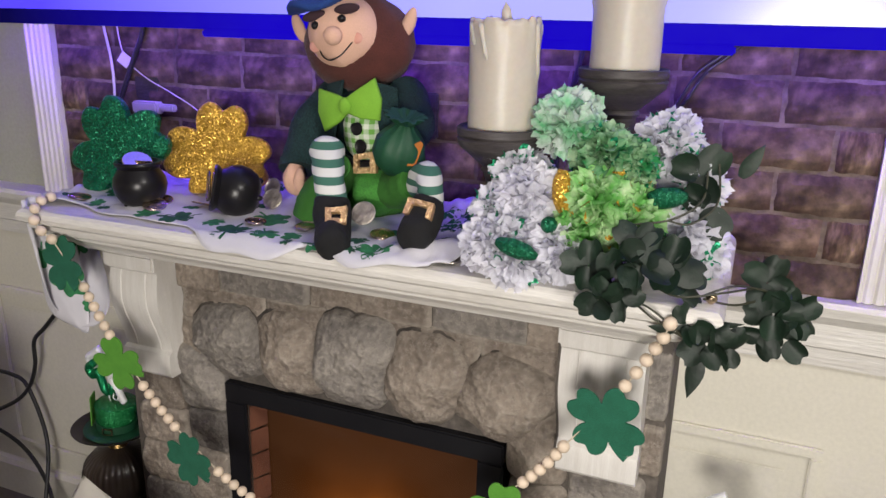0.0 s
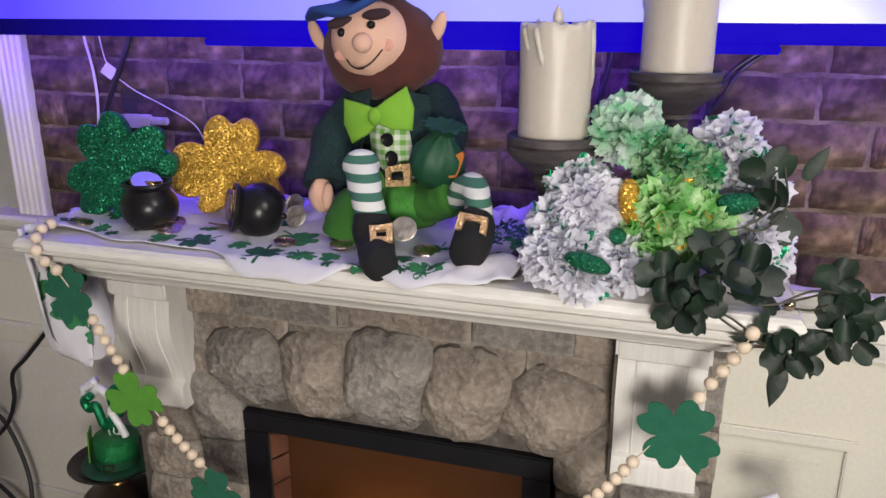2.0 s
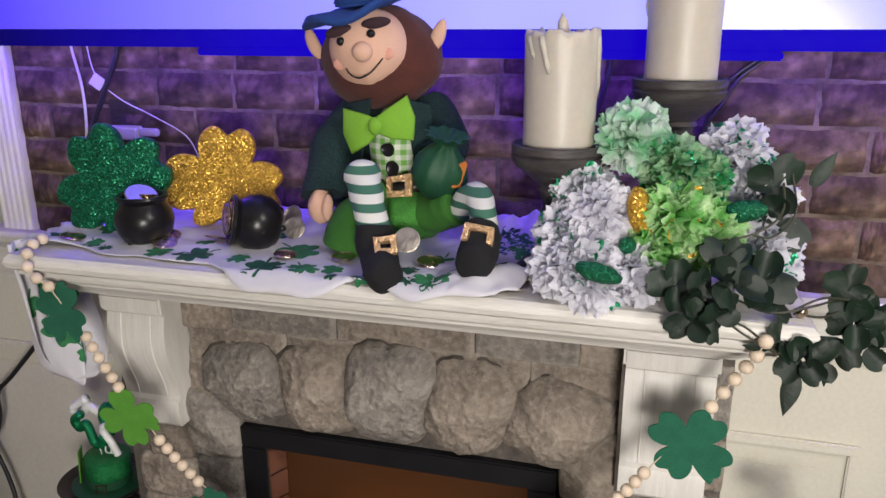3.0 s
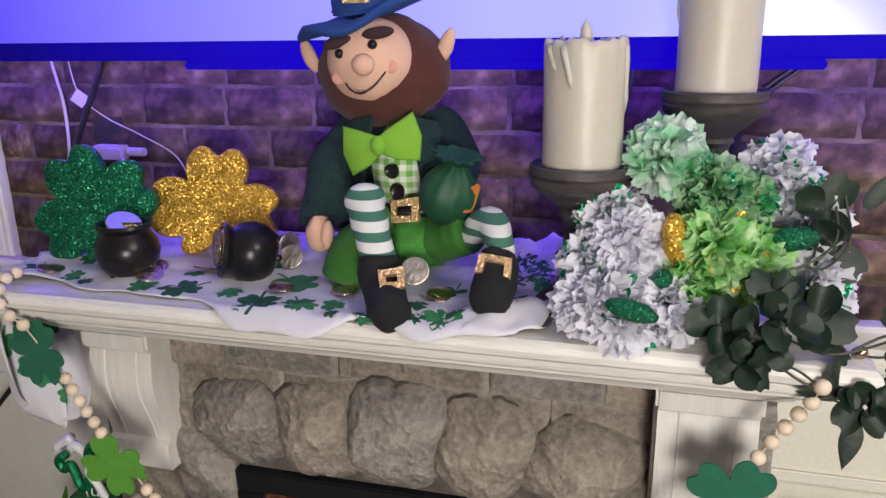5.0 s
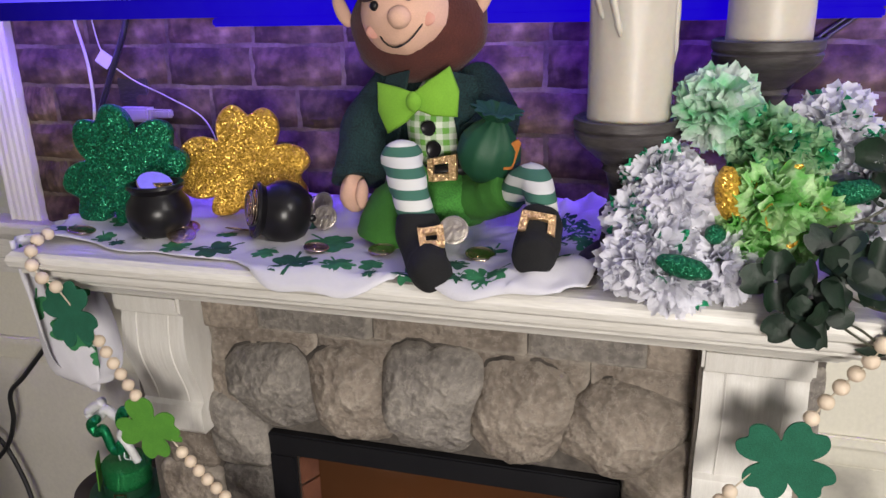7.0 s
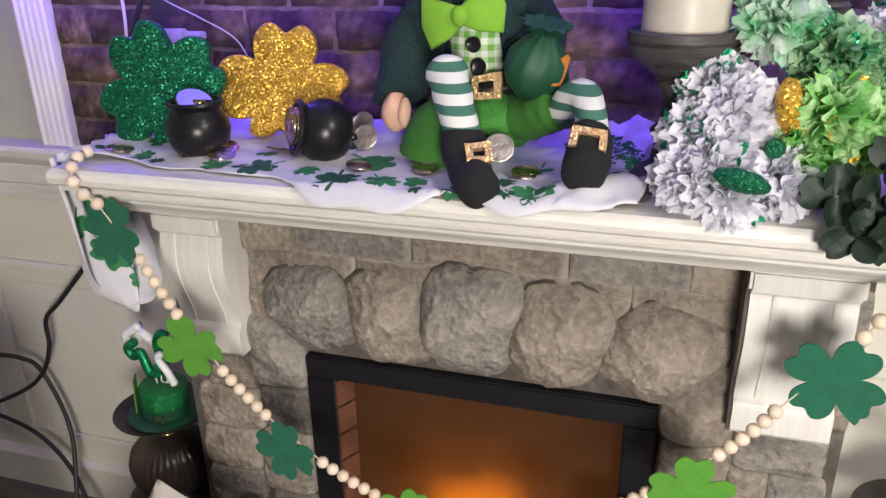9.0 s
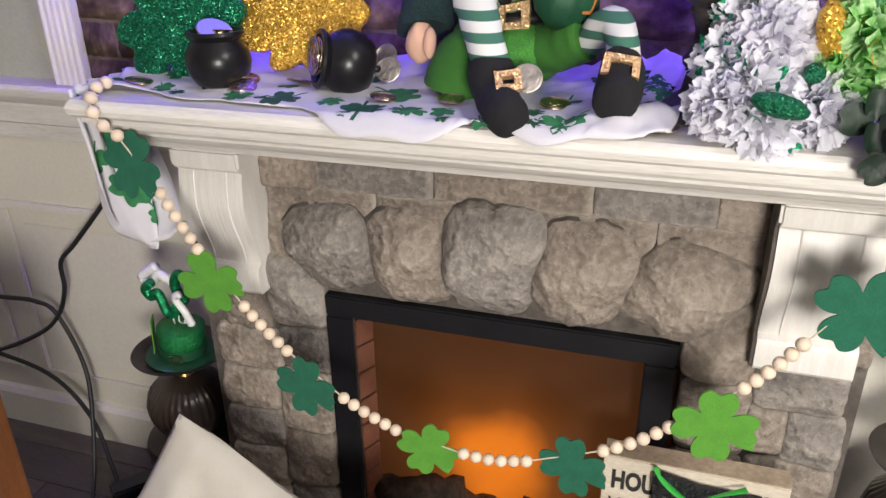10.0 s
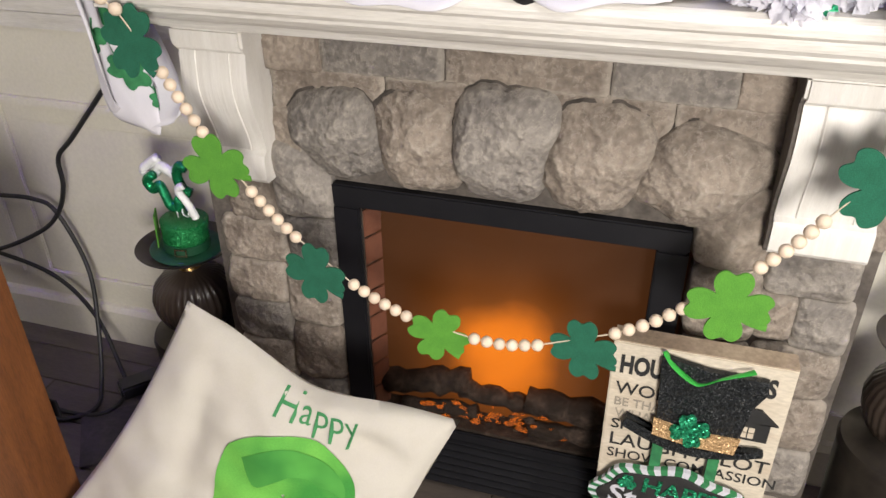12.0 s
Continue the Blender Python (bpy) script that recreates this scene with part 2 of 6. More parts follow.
glit_black = glitter("glit_black", (0.006, 0.008, 0.009), (0.018, 0.021, 0.024), 800, 0.45, 0.3)
pot_black = material("pot_black", (0.007, 0.0065, 0.008), 0.30, second=(0.011, 0.010, 0.011), scale=20)
pot_black.node_tree.nodes["Principled BSDF"].inputs["Specular IOR Level"].default_value = 0.3
coin_gold = material("coin_gold", (0.56, 0.45, 0.32), 0.2, 1.0, second=(0.44, 0.34, 0.23), scale=60, bump=0.5, bump_scale=130)
coin_silver = material("coin_silver", (0.34, 0.30, 0.27), 0.42, 1.0, second=(0.62, 0.57, 0.5), scale=60, bump=0.5, bump_scale=130)
bead_wood = material("bead_wood", (0.70, 0.58, 0.45), 0.6, second=(0.63, 0.51, 0.39), scale=40, grain=0.06, bump=0.1, vary=0.08)
string_mat = material("string_mat", (0.6, 0.52, 0.4), 0.9, second=(0.5, 0.43, 0.33), scale=200)
felt_dark = material("felt_dark", (0.012, 0.115, 0.065), 0.95, second=(0.009, 0.095, 0.052), scale=40, grain=0.12, grain_scale=500, bump=0.3, bump_scale=500, sheen=0.0)
felt_light = material("felt_light", (0.085, 0.27, 0.028), 0.95, second=(0.07, 0.235, 0.024), scale=40, grain=0.12, grain_scale=500, bump=0.3, bump_scale=500)
leaf_dark = material("leaf_dark", (0.0020, 0.0095, 0.0042), 0.55, second=(0.0042, 0.019, 0.008), scale=25, grain=0.2, grain_scale=200, bump=0.25, bump_scale=90, vary=0.25)
wire_mat = material("wire_mat", (0.03, 0.032, 0.02), 0.5, second=(0.05, 0.05, 0.03), scale=50)
petal_white = material("petal_white", (0.80, 0.79, 0.85), 0.85, second=(0.74, 0.74, 0.81), scale=30, grain=0.05, grain_scale=300, thin=0.35)
petal_mint = material("petal_mint", (0.74, 0.82, 0.76), 0.85, second=(0.16, 0.62, 0.27), scale=34, mix=0.56, grain=0.08, grain_scale=300, thin=0.4)
petal_green = material("petal_green", (0.52, 0.70, 0.46), 0.85, second=(0.03, 0.30, 0.09), scale=36, mix=0.48, grain=0.1, grain_scale=300, thin=0.4)
petal_lime = material("petal_lime", (0.20, 0.56, 0.13), 0.85, second=(0.72, 0.88, 0.56), scale=40, mix=0.55, grain=0.1, grain_scale=300, thin=0.4)
wood_orange = material("wood_orange", (0.17, 0.062, 0.020), 0.42, second=(0.11, 0.040, 0.014), scale=6, grain=0.2, grain_scale=50, bump=0.15, stretch=(9, 9, 1))
glass_brown = material("glass_brown", (0.038, 0.027, 0.021), 0.28, second=(0.055, 0.04, 0.032), scale=9)
metal_dark = material("metal_dark", (0.035, 0.03, 0.026), 0.38, 0.6, second=(0.06, 0.05, 0.04), scale=20)
brass = material("brass", (0.45, 0.30, 0.12), 0.3, 1.0, second=(0.3, 0.2, 0.08), scale=30)
linen = material("linen", (0.50, 0.475, 0.42), 0.9, second=(0.45, 0.42, 0.365), scale=10, grain=0.05, grain_scale=700, bump=0.3, bump_scale=600, sheen=0.2)

# ---- the room ----
FLOOR = -0.08
shape("floor", Geo().box(-2.5, 2.5, -3.7, 0.15, FLOOR - 0.1, FLOOR - 0.004), stone_joint, "dark underfloor between the floor planks", "floor", kind="structure")
floor_ob = bpy.data.objects["floor"]
shape("ceiling", Geo().box(-2.5, 2.5, -3.7, 0.15, 2.45, 2.55), ceiling_paint, "plain white painted ceiling", "ceiling", kind="structure")
shape("wall_north", Geo().box(-2.5, 2.5, 0.03, 0.15, FLOOR, 2.45), sage_paint, "pale sage painted wall behind the fireplace", "wall", kind="structure")
shape("wall_south", Geo().box(-2.5, 2.5, -3.8, -3.7, FLOOR, 2.45), plain_wall, "plain beige painted wall", "wall", kind="structure")
shape("wall_west", Geo().box(-2.6, -2.5, -3.8, 0.15, FLOOR, 2.45), plain_wall, "plain beige painted wall", "wall", kind="structure")
shape("wall_east", Geo().box(2.5, 2.6, -3.8, 0.15, FLOOR, 2.45), plain_wall, "plain beige painted wall", "wall", kind="structure")


def profile_bar(poly, x0, x1):
    """A moulding: an outline in y and z, run along x."""
    n = len(poly)
    vs = [(x0, *p) for p in poly] + [(x1, *p) for p in poly]
    fs = [(i, (i + 1) % n, n + (i + 1) % n, n + i) for i in range(n)] + [list(range(n))[::-1], list(range(n, 2 * n))]
    return Geo().add(vs, fs)


# brick panel behind the mantel, with each brick on a bed of mortar
PANEL_X0, PANEL_X1, ROW, RUN = -0.976, 0.868, 0.079, 0.188
brick_wall = shape("brick_panel", Geo().box(PANEL_X0, PANEL_X1, 0.004, 0.028, 0.90, 1.62), mortar, "weathered brown and tan brick wall panel", "brick wall", kind="structure")

rail = [(0.03, 0.80), (-0.004, 0.80), (-0.006, 0.835), (-0.012, 0.840), (-0.012, 0.885), (-0.020, 0.893), (-0.030, 0.905), (-0.034, 0.922), (-0.030, 0.932), (0.03, 0.934)]
shape("chair_rail_trim", profile_bar(rail, -2.5, 2.5), white_paint, "white painted chair rail moulding along the wall", "trim", kind="structure", angle=25)
shape("wainscot_wall", Geo().box(-2.5, 2.5, 0.008, 0.029, FLOOR, 0.80), cream_paint, "cream painted wainscot below the chair rail", "wall", kind="structure")
shape("baseboard", profile_bar([(0.008, FLOOR), (-0.012, FLOOR), (-0.012, 0.02), (-0.004, 0.035), (0.008, 0.04)], -2.5, 2.5), cream_paint, "cream painted baseboard", "baseboard", kind="structure", angle=25)


def panel_frame(x0, x1, z0, z1):
    """A picture-frame moulding on the wainscot."""
    g = Geo()
    for a, b, c, d in ((x0, x1, z1 - 0.022, z1), (x0, x1, z0, z0 + 0.022), (x0, x0 + 0.022, z0 + 0.022, z1 - 0.022), (x1 - 0.022, x1, z0 + 0.022, z1 - 0.022)):
        g.box(a, b, -0.002, 0.0078, c, d, c=0.003)
    g.box(x0 + 0.06, x1 - 0.06, 0.004, 0.0079, z0 + 0.06, z1 - 0.06, c=0.002)
    shape("wainscot_trim", g, cream_paint, "raised cream panel moulding on the wainscot", "trim", kind="structure")


for a, b in ((0.36, 0.865), (1.02, 1.7), (-1.345, -0.42), (-2.3, -1.42)):
    panel_frame(a, b, 0.10, 0.628)


def fluted_trim(name, x0, x1):
    n, poly = 5, []
    w = (x1 - x0) / (n * 4)
    for i in range(n * 4 + 1):
        poly.append((x0 + i * w, -0.014 if i % 4 in (0, 1, 3) else -0.009))
    poly = [(x0, 0.03)] + poly + [(x1, 0.03)]
    k = len(poly)
    vs = [(*p, 0.9345) for p in poly] + [(*p, 1.9) for p in poly]
    fs = [(i, (i + 1) % k, k + (i + 1) % k, k + i) for i in range(k)] + [list(range(k))[::-1], list(range(k, 2 * k))]
    shape(name, Geo().add(vs, fs), shaft_paint, "white painted fluted upright trim beside the brick panel", "trim", kind="structure", angle=20)


fluted_trim("trim_west", -1.062, -0.977)
fluted_trim("trim_east", 0.869, 0.955)

# ---- television ----
tv = thing("television", "large wall-mounted television with a bright lavender-white screen", "television")
tv_screen = bpy.data.materials.new("tv_screen")
tv_screen.use_nodes = True
tn, tl = tv_screen.node_tree.nodes, tv_screen.node_tree.links
tb = tn["Principled BSDF"]
tb.inputs["Base Color"].default_value = (0.01, 0.01, 0.012, 1)
tb.inputs["Roughness"].default_value = 0.2
tc = tn.new("ShaderNodeTexCoord")
tx = tn.new("ShaderNodeSeparateXYZ")
tl.new(tc.outputs["Object"], tx.inputs[0])
tr = tn.new("ShaderNodeMapRange")
tr.inputs[1].default_value, tr.inputs[2].default_value = -0.85, 0.15
tl.new(tx.outputs[0], tr.inputs[0])
tm = tn.new("ShaderNodeMix")
tm.data_type = "RGBA"
tm.inputs[6].default_value, tm.inputs[7].default_value = (0.06, 0.035, 0.95, 1), (0.30, 0.30, 1.0, 1)
tl.new(tr.outputs[0], tm.inputs[0])
tl.new(tm.outputs[2], tb.inputs["Emission Color"])
tb.inputs["Emission Strength"].default_value = 2.0
# blue lens haze over the black bezel, put in as glow
bezel_haze = material("bezel_haze", (0.004, 0.004, 0.008), 0.5, second=(0.006, 0.006, 0.01), scale=30, glow=(0.010, 0.0, 0.72), glow_strength=0.9)
# glow of an unseen strip, added to tint bricks and shelf blue
added_blue_glow = material("added_blue_glow", (0.1, 0.1, 0.2), 0.5, glow=(0.16, 0.05, 1.0), glow_strength=70.0)
bz = bezel_haze.node_tree
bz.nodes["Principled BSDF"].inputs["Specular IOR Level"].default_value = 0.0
# this haze glow weakens towards the west end
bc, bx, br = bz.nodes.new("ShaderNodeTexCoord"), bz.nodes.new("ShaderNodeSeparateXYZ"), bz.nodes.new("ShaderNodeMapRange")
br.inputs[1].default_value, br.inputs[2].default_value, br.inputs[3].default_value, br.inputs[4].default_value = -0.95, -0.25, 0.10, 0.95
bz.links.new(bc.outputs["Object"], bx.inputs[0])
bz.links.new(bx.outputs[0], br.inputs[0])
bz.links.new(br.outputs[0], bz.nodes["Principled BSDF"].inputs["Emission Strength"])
part("housing", Geo().box(-1.12, 0.96, -0.135, -0.06, 1.372, 2.44, c=0.006), black_plastic, tv)
part("bezel", Geo().box(-1.125, 0.965, -0.147, -0.1355, 1.367, 1.3985, c=0.003), bezel_haze, tv, "black bottom bezel with blue lens haze put in as glow")
part("sensor_bar", Geo().box(-0.405, 0.62, -0.146, -0.100, 1.352, 1.3665, c=0.003), bezel_haze, tv, "black lower bar with blue lens haze put in as glow")
part("screen", Geo().box(-1.11, 0.95, -0.1365, -0.1352, 1.3995, 2.42), tv_screen, tv, "lit screen fading from blue to white")
part("led_strip", Geo().box(-1.10, 0.94, -0.10, -0.085, 1.369, 1.3715), added_blue_glow, tv, "unseen glowing strip added to tint the bricks blue")
part("wall_mount", Geo().box(-0.5, 0.3, -0.06, 0.03, 1.7, 2.1, c=0.004), black_metal, tv)

# ---- fireplace with its mantel ----
fireplace = thing("fireplace", "electric fireplace in a faux stone surround with a white mantel", "fireplace")
STONE_Y = -0.255
body = Geo()
body.box(-0.575, -0.315, STONE_Y, -0.036, FLOOR, 0.982)
body.box(0.325, 0.588, STONE_Y, -0.036, FLOOR, 0.982)
body.box(-0.315, 0.325, STONE_Y, -0.036, 0.653, 0.982)
body.box(-0.315, 0.325, -0.12, -0.036, FLOOR, 0.653)
surround = part("surround", body, stone_joint, fireplace, "dark recessed joints between the stones")

mantel_poly = [(-0.036, 0.983), (-0.036, 1.038), (-0.444, 1.038), (-0.452, 1.036), (-0.458, 1.030), (-0.4605, 1.022), (-0.458, 1.013), (-0.452, 1.008), (-0.446, 1.0065),
               (-0.446, 0.999), (-0.439, 0.9975), (-0.438, 0.991), (-0.432, 0.989), (-0.427, 0.9835), (-0.40, 0.983), (-0.28, 0.983)]


def mantel_geo(x0, x1):
    """The shelf moulding, carried round both ends with mitred corners."""
    n, vs, fs = len(mantel_poly), [], []
    back = -0.036
    for y, z in mantel_poly:
        out = max(0.0, -y - 0.30)
        vs.append((x0 - out + 0.16, back, z))
    for y, z in mantel_poly:
        out = max(0.0, -y - 0.30)
        vs.append((x0 - out + 0.16, y, z))
    for y, z in mantel_poly:
        out = max(0.0, -y - 0.30)
        vs.append((x1 + out - 0.16, y, z))
    for y, z in mantel_poly:
        out = max(0.0, -y - 0.30)
        vs.append((x1 + out - 0.16, back, z))
    for s in range(3):
        for i in range(n):
            a, b = s * n + i, s * n + (i + 1) % n
            fs.append((a, b, b + n, a + n))
    return Geo().add(vs, fs)


shelf = part("mantel_shelf", mantel_geo(-0.616, 0.660), white_paint, fireplace, "white painted mantel shelf with stepped moulding", angle=22)
part("shelf_core", Geo().box(-0.56, 0.58, -0.40, -0.04, 0.985, 1.0375), white_paint, fireplace)


def bed_moulding_geo(x0, x1):
    """The stepped cove under the shelf, mitred round both ends."""
    poly = [(-0.300, 0.9825), (-0.420, 0.9825), (-0.420, 0.977), (-0.409, 0.975), (-0.402, 0.968), (-0.390, 0.960), (-0.377, 0.954), (-0.371, 0.947), (-0.364, 0.945), (-0.361, 0.940), (-0.350, 0.938), (-0.346, 0.934), (-0.300, 0.934)]
    n, vs, fs = len(poly), [], []
    for corner in range(4):
        for y, z in poly:
            out = 0.7 * (-y - 0.343)
            vs.append((x0 - out if corner < 2 else x1 + out, -0.037 if corner in (0, 3) else y, z))
    for c in range(3):
        for i in range(n):
            a, b = c * n + i, c * n + (i + 1) % n
            fs.append((a, b, b + n, a + n))
    return Geo().add(vs, fs)


part("bed_moulding", bed_moulding_geo(-0.545, 0.565), white_paint, fireplace, "white painted cove moulding under the shelf", angle=22)


def corbel(x0, x1, bare_side=None):
    pr = [(STONE_Y, 0.9335), (-0.334, 0.9335), (-0.334, 0.902), (-0.331, 0.896), (-0.326, 0.892)]
    for i in range(19):
        t = i / 18
        pr.append((-0.326 - 0.008 * math.sin(math.pi * t ** 0.8) + 0.024 * smooth_step(0.30, 0.98, t), 0.890 - 0.172 * t))
    pr += [(-0.302, 0.714), (-0.311, 0.708), (-0.3135, 0.700), (-0.3135, 0.662), (-0.309, 0.656), (STONE_Y, 0.655)]
    n = len(pr)
    vs = [(x0, *p) for p in pr] + [(x1, *p) for p in pr]
    fs = [(i, (i + 1) % n, n + (i + 1) % n, n + i) for i in range(n)] + [list(range(n))[::-1], list(range(n, 2 * n))]
    top = part("corbel", Geo().add(vs, fs), shaft_paint, fireplace, "white painted scroll corbel", angle=28)
    for a in (x0 + 0.030, x1 - 0.030):
        part("bead_line", Geo().tube([(a, y - 0.0006, z) for y, z in pr[4:25]], 0.0017, 6), shaft_paint, top)
    part("cap", Geo().box(x0 - 0.004, x1 + 0.004, -0.342, STONE_Y - 0.002, 0.899, 0.9338, c=0.005), shaft_paint, top)
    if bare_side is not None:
        # bare stone and the shade on it, put into one dark colour
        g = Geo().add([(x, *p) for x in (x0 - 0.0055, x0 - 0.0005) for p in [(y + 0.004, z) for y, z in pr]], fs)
        part("bare_side", g, bare_side, top, "unpainted corbel side with its shade put into the dark colour", angle=28)


def smooth_step(a, b, t):
    t = min(1.0, max(0.0, (t - a) / (b - a)))
    return t * t * (3 - 2 * t)


corbel(-0.533, -0.410)
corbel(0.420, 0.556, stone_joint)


for m in (stone_grey, stone_tan):
    nt = m.node_tree
    pb = nt.nodes["Principled BSDF"]
    src = pb.inputs["Base Color"].links[0].from_socket
    pg0, pr0, pm0 = nt.nodes.new("ShaderNodeNewGeometry"), nt.nodes.new("ShaderNodeMapRange"), nt.nodes.new("ShaderNodeMix")
    pr0.inputs[1].default_value, pr0.inputs[2].default_value, pr0.inputs[4].default_value = 0.50, 0.56, 0.45
    pm0.data_type = "RGBA"
    pm0.inputs[7].default_value = (0.46, 0.42, 0.36, 1)
    nt.links.new(pg0.outputs["Pointiness"], pr0.inputs[0])
    nt.links.new(pr0.outputs[0], pm0.inputs[0])
    nt.links.new(src, pm0.inputs[6])
    # pale scraped veins and dark pits of the cast stone
    vt, vn, vs0 = nt.nodes.new("ShaderNodeTexCoord"), nt.nodes.new("ShaderNodeTexNoise"), nt.nodes.new("ShaderNodeMath")
    vn.inputs["Scale"].default_value, vn.inputs["Detail"].default_value, vn.inputs["Roughness"].default_value, vn.inputs["Distortion"].default_value = 24.0, 8.0, 0.70, 0.0
    vs0.operation = "SUBTRACT"
    vs0.inputs[1].default_value = 0.52
    va, vr, vm = nt.nodes.new("ShaderNodeMath"), nt.nodes.new("ShaderNodeMapRange"), nt.nodes.new("ShaderNodeMix")
    va.operation = "ABSOLUTE"
    vr.inputs[1].default_value, vr.inputs[2].default_value, vr.inputs[3].default_value, vr.inputs[4].default_value = 0.0, 0.016, 0.34, 0.0
    vm.data_type = "RGBA"
    vm.inputs[7].default_value = (0.47, 0.42, 0.36, 1)
    nt.links.new(vt.outputs["Object"], vn.inputs["Vector"])
    nt.links.new(vn.outputs[0], vs0.inputs[0])
    nt.links.new(vs0.outputs[0], va.inputs[0])
    nt.links.new(va.outputs[0], vr.inputs[0])
    nt.links.new(vr.outputs[0], vm.inputs[0])
    nt.links.new(pm0.outputs[2], vm.inputs[6])
    nt.links.new(vm.outputs[2], pb.inputs["Base Color"])


def boulder(w, h, depth, seed, n=26, square=3.0, edge=6, taper=0.0, lean=0.0, rag=0.07, rough=0.006, facets=9):
    """A hewn stone on a square net: its outline in x and z, swelling towards -y, with chipped facets and ridges."""
    rn = random.Random(seed)
    planes = [(rn.uniform(-0.8, 0.8), rn.uniform(-0.8, 0.8), rn.uniform(0.78, 1.15)) for _ in range(facets)]
    off = Vector((seed * 1.7, seed * 0.6, seed * 0.31))
    vs, fs = [], []
    for j in range(n + 1):
        for i in range(n + 1):
            a, b = 2 * i / n - 1, 2 * j / n - 1
            r, ln = max(abs(a), abs(b)), math.hypot(a, b) or 1.0
            c, s = (a / ln, b / ln) if r else (1.0, 0.0)
            k = (abs(c) ** square + abs(s) ** square) ** (-1 / square)
            k *= 1 + rag * noise.noise(Vector((c * 1.4, s * 1.4, 0)) + off) + rag * 0.4 * noise.noise(Vector((c * 5, s * 5, 0)) + off)
            u, v = c * k * r, s * k * r
            x, z = (u * (1 + taper * v) + lean * v) * w / 2, v * h / 2
            p = Vector((x * 9, z * 9, 0)) + off
            top = min([1.0] + [q[2] - 0.8 * min(1.0, depth / 0.05) * (q[0] * u + q[1] * v) for q in planes])
            rim = (1 - r ** edge) ** 0.5
            crag = noise.ridged_multi_fractal(p, 0.8, 2.1, 5, 0.9, 2.0) - 1.0
            lump = noise.fractal(p * 3.0, 0.7, 2.0, 4)
            warp = p * 1.5 + Vector((0.3 * noise.noise(p * 2), 0.3 * noise.noise(p * 2 + Vector((5, 0, 0))), 0))
            chip = noise.voronoi(warp)[0][0] + 0.4 * noise.voronoi(warp * 2.7)[0][0]
            y = rim * (depth * (0.18 + 0.82 * top) + rough * (0.6 * crag + 0.3 * lump + 1.5 * (chip - 0.6)))
            vs.append((x, 0.012 if r > 0.999 else -y, z))
    for j in range(n):
        for i in range(n):
            a = j * (n + 1) + i
            fs.append((a, a + 1, a + n + 2, a + n + 1))
    return Geo().add(vs, fs)


def stone(x, z, w, h, depth, seed, mat=None, turn=0, sharp=180, **k):
    return part("stone", boulder(w, h, depth, seed, **k), mat or stone_grey, surround, "", pose(x, STONE_Y + 0.003, z, 0, turn, 0), angle=sharp)


# the arch of five big stones over the firebox, each on a ring coloured as joint and shade
for i, (x, z, w, h, d, turn, taper, lean, mat) in enumerate((
        (-0.288, 0.747, 0.170, 0.176, 0.062, -22, 0.10, -0.10, stone_grey), (-0.142, 0.748, 0.150, 0.182, 0.056, -6, 0.00, -0.22, stone_tan), (0.004, 0.762, 0.174, 0.206, 0.068, 0, 0.14, 0.05, stone_grey),
        (0.155, 0.752, 0.164, 0.196, 0.058, 8, 0.12, 0.10, stone_tan), (0.307, 0.748, 0.184, 0.172, 0.066, 18, 0.10, 0.26, stone_tan))):
    part("joint", boulder(w * 1.055, h * 1.05, 0.017, 11.3 + i * 5.7, n=24, square=3.2, edge=10, taper=taper, lean=lean, rag=0.12, rough=0.003), joint_shade, surround, "", pose(x - 0.002, STONE_Y + 0.003, z + 0.003, 0, turn, 0), 180)
    stone(x, z, w * 0.985, h * 0.985, d, 11.3 + i * 5.7, mat, turn, n=60, square=3.4, edge=7, taper=taper, lean=lean, rag=0.12, rough=0.010, facets=11)
# flat courses above the arch
for i, (a, b) in enumerate(((-0.409, -0.312), (-0.312, -0.098), (-0.098, 0.163), (0.163, 0.345), (0.345, 0.416))):
    stone((a + b) / 2, 0.9065, b - a + 0.006, 0.112, 0.030 if i == 0 else 0.012, 40 + i * 3.3, stone_grey if i % 2 else stone_tan, n=40, square=40, edge=22, rag=0.012, rough=0.006, facets=4)
for i, (a, b, z, h) in enumerate(((-0.409, -0.20, 0.816, 0.070), (-0.20, 0.03, 0.816, 0.070), (0.03, 0.262, 0.816, 0.072), (0.262, 0.416, 0.816, 0.070), (-0.409, -0.355, 0.74, 0.080), (0.366, 0.418, 0.745, 0.070))):
    stone((a + b) / 2, z, b - a + 0.008, h + 0.012, 0.028 if i == 4 else 0.012, 60 + i * 2.9, stone_tan, n=34, square=40, edge=22, rag=0.012, rough=0.007, facets=4)
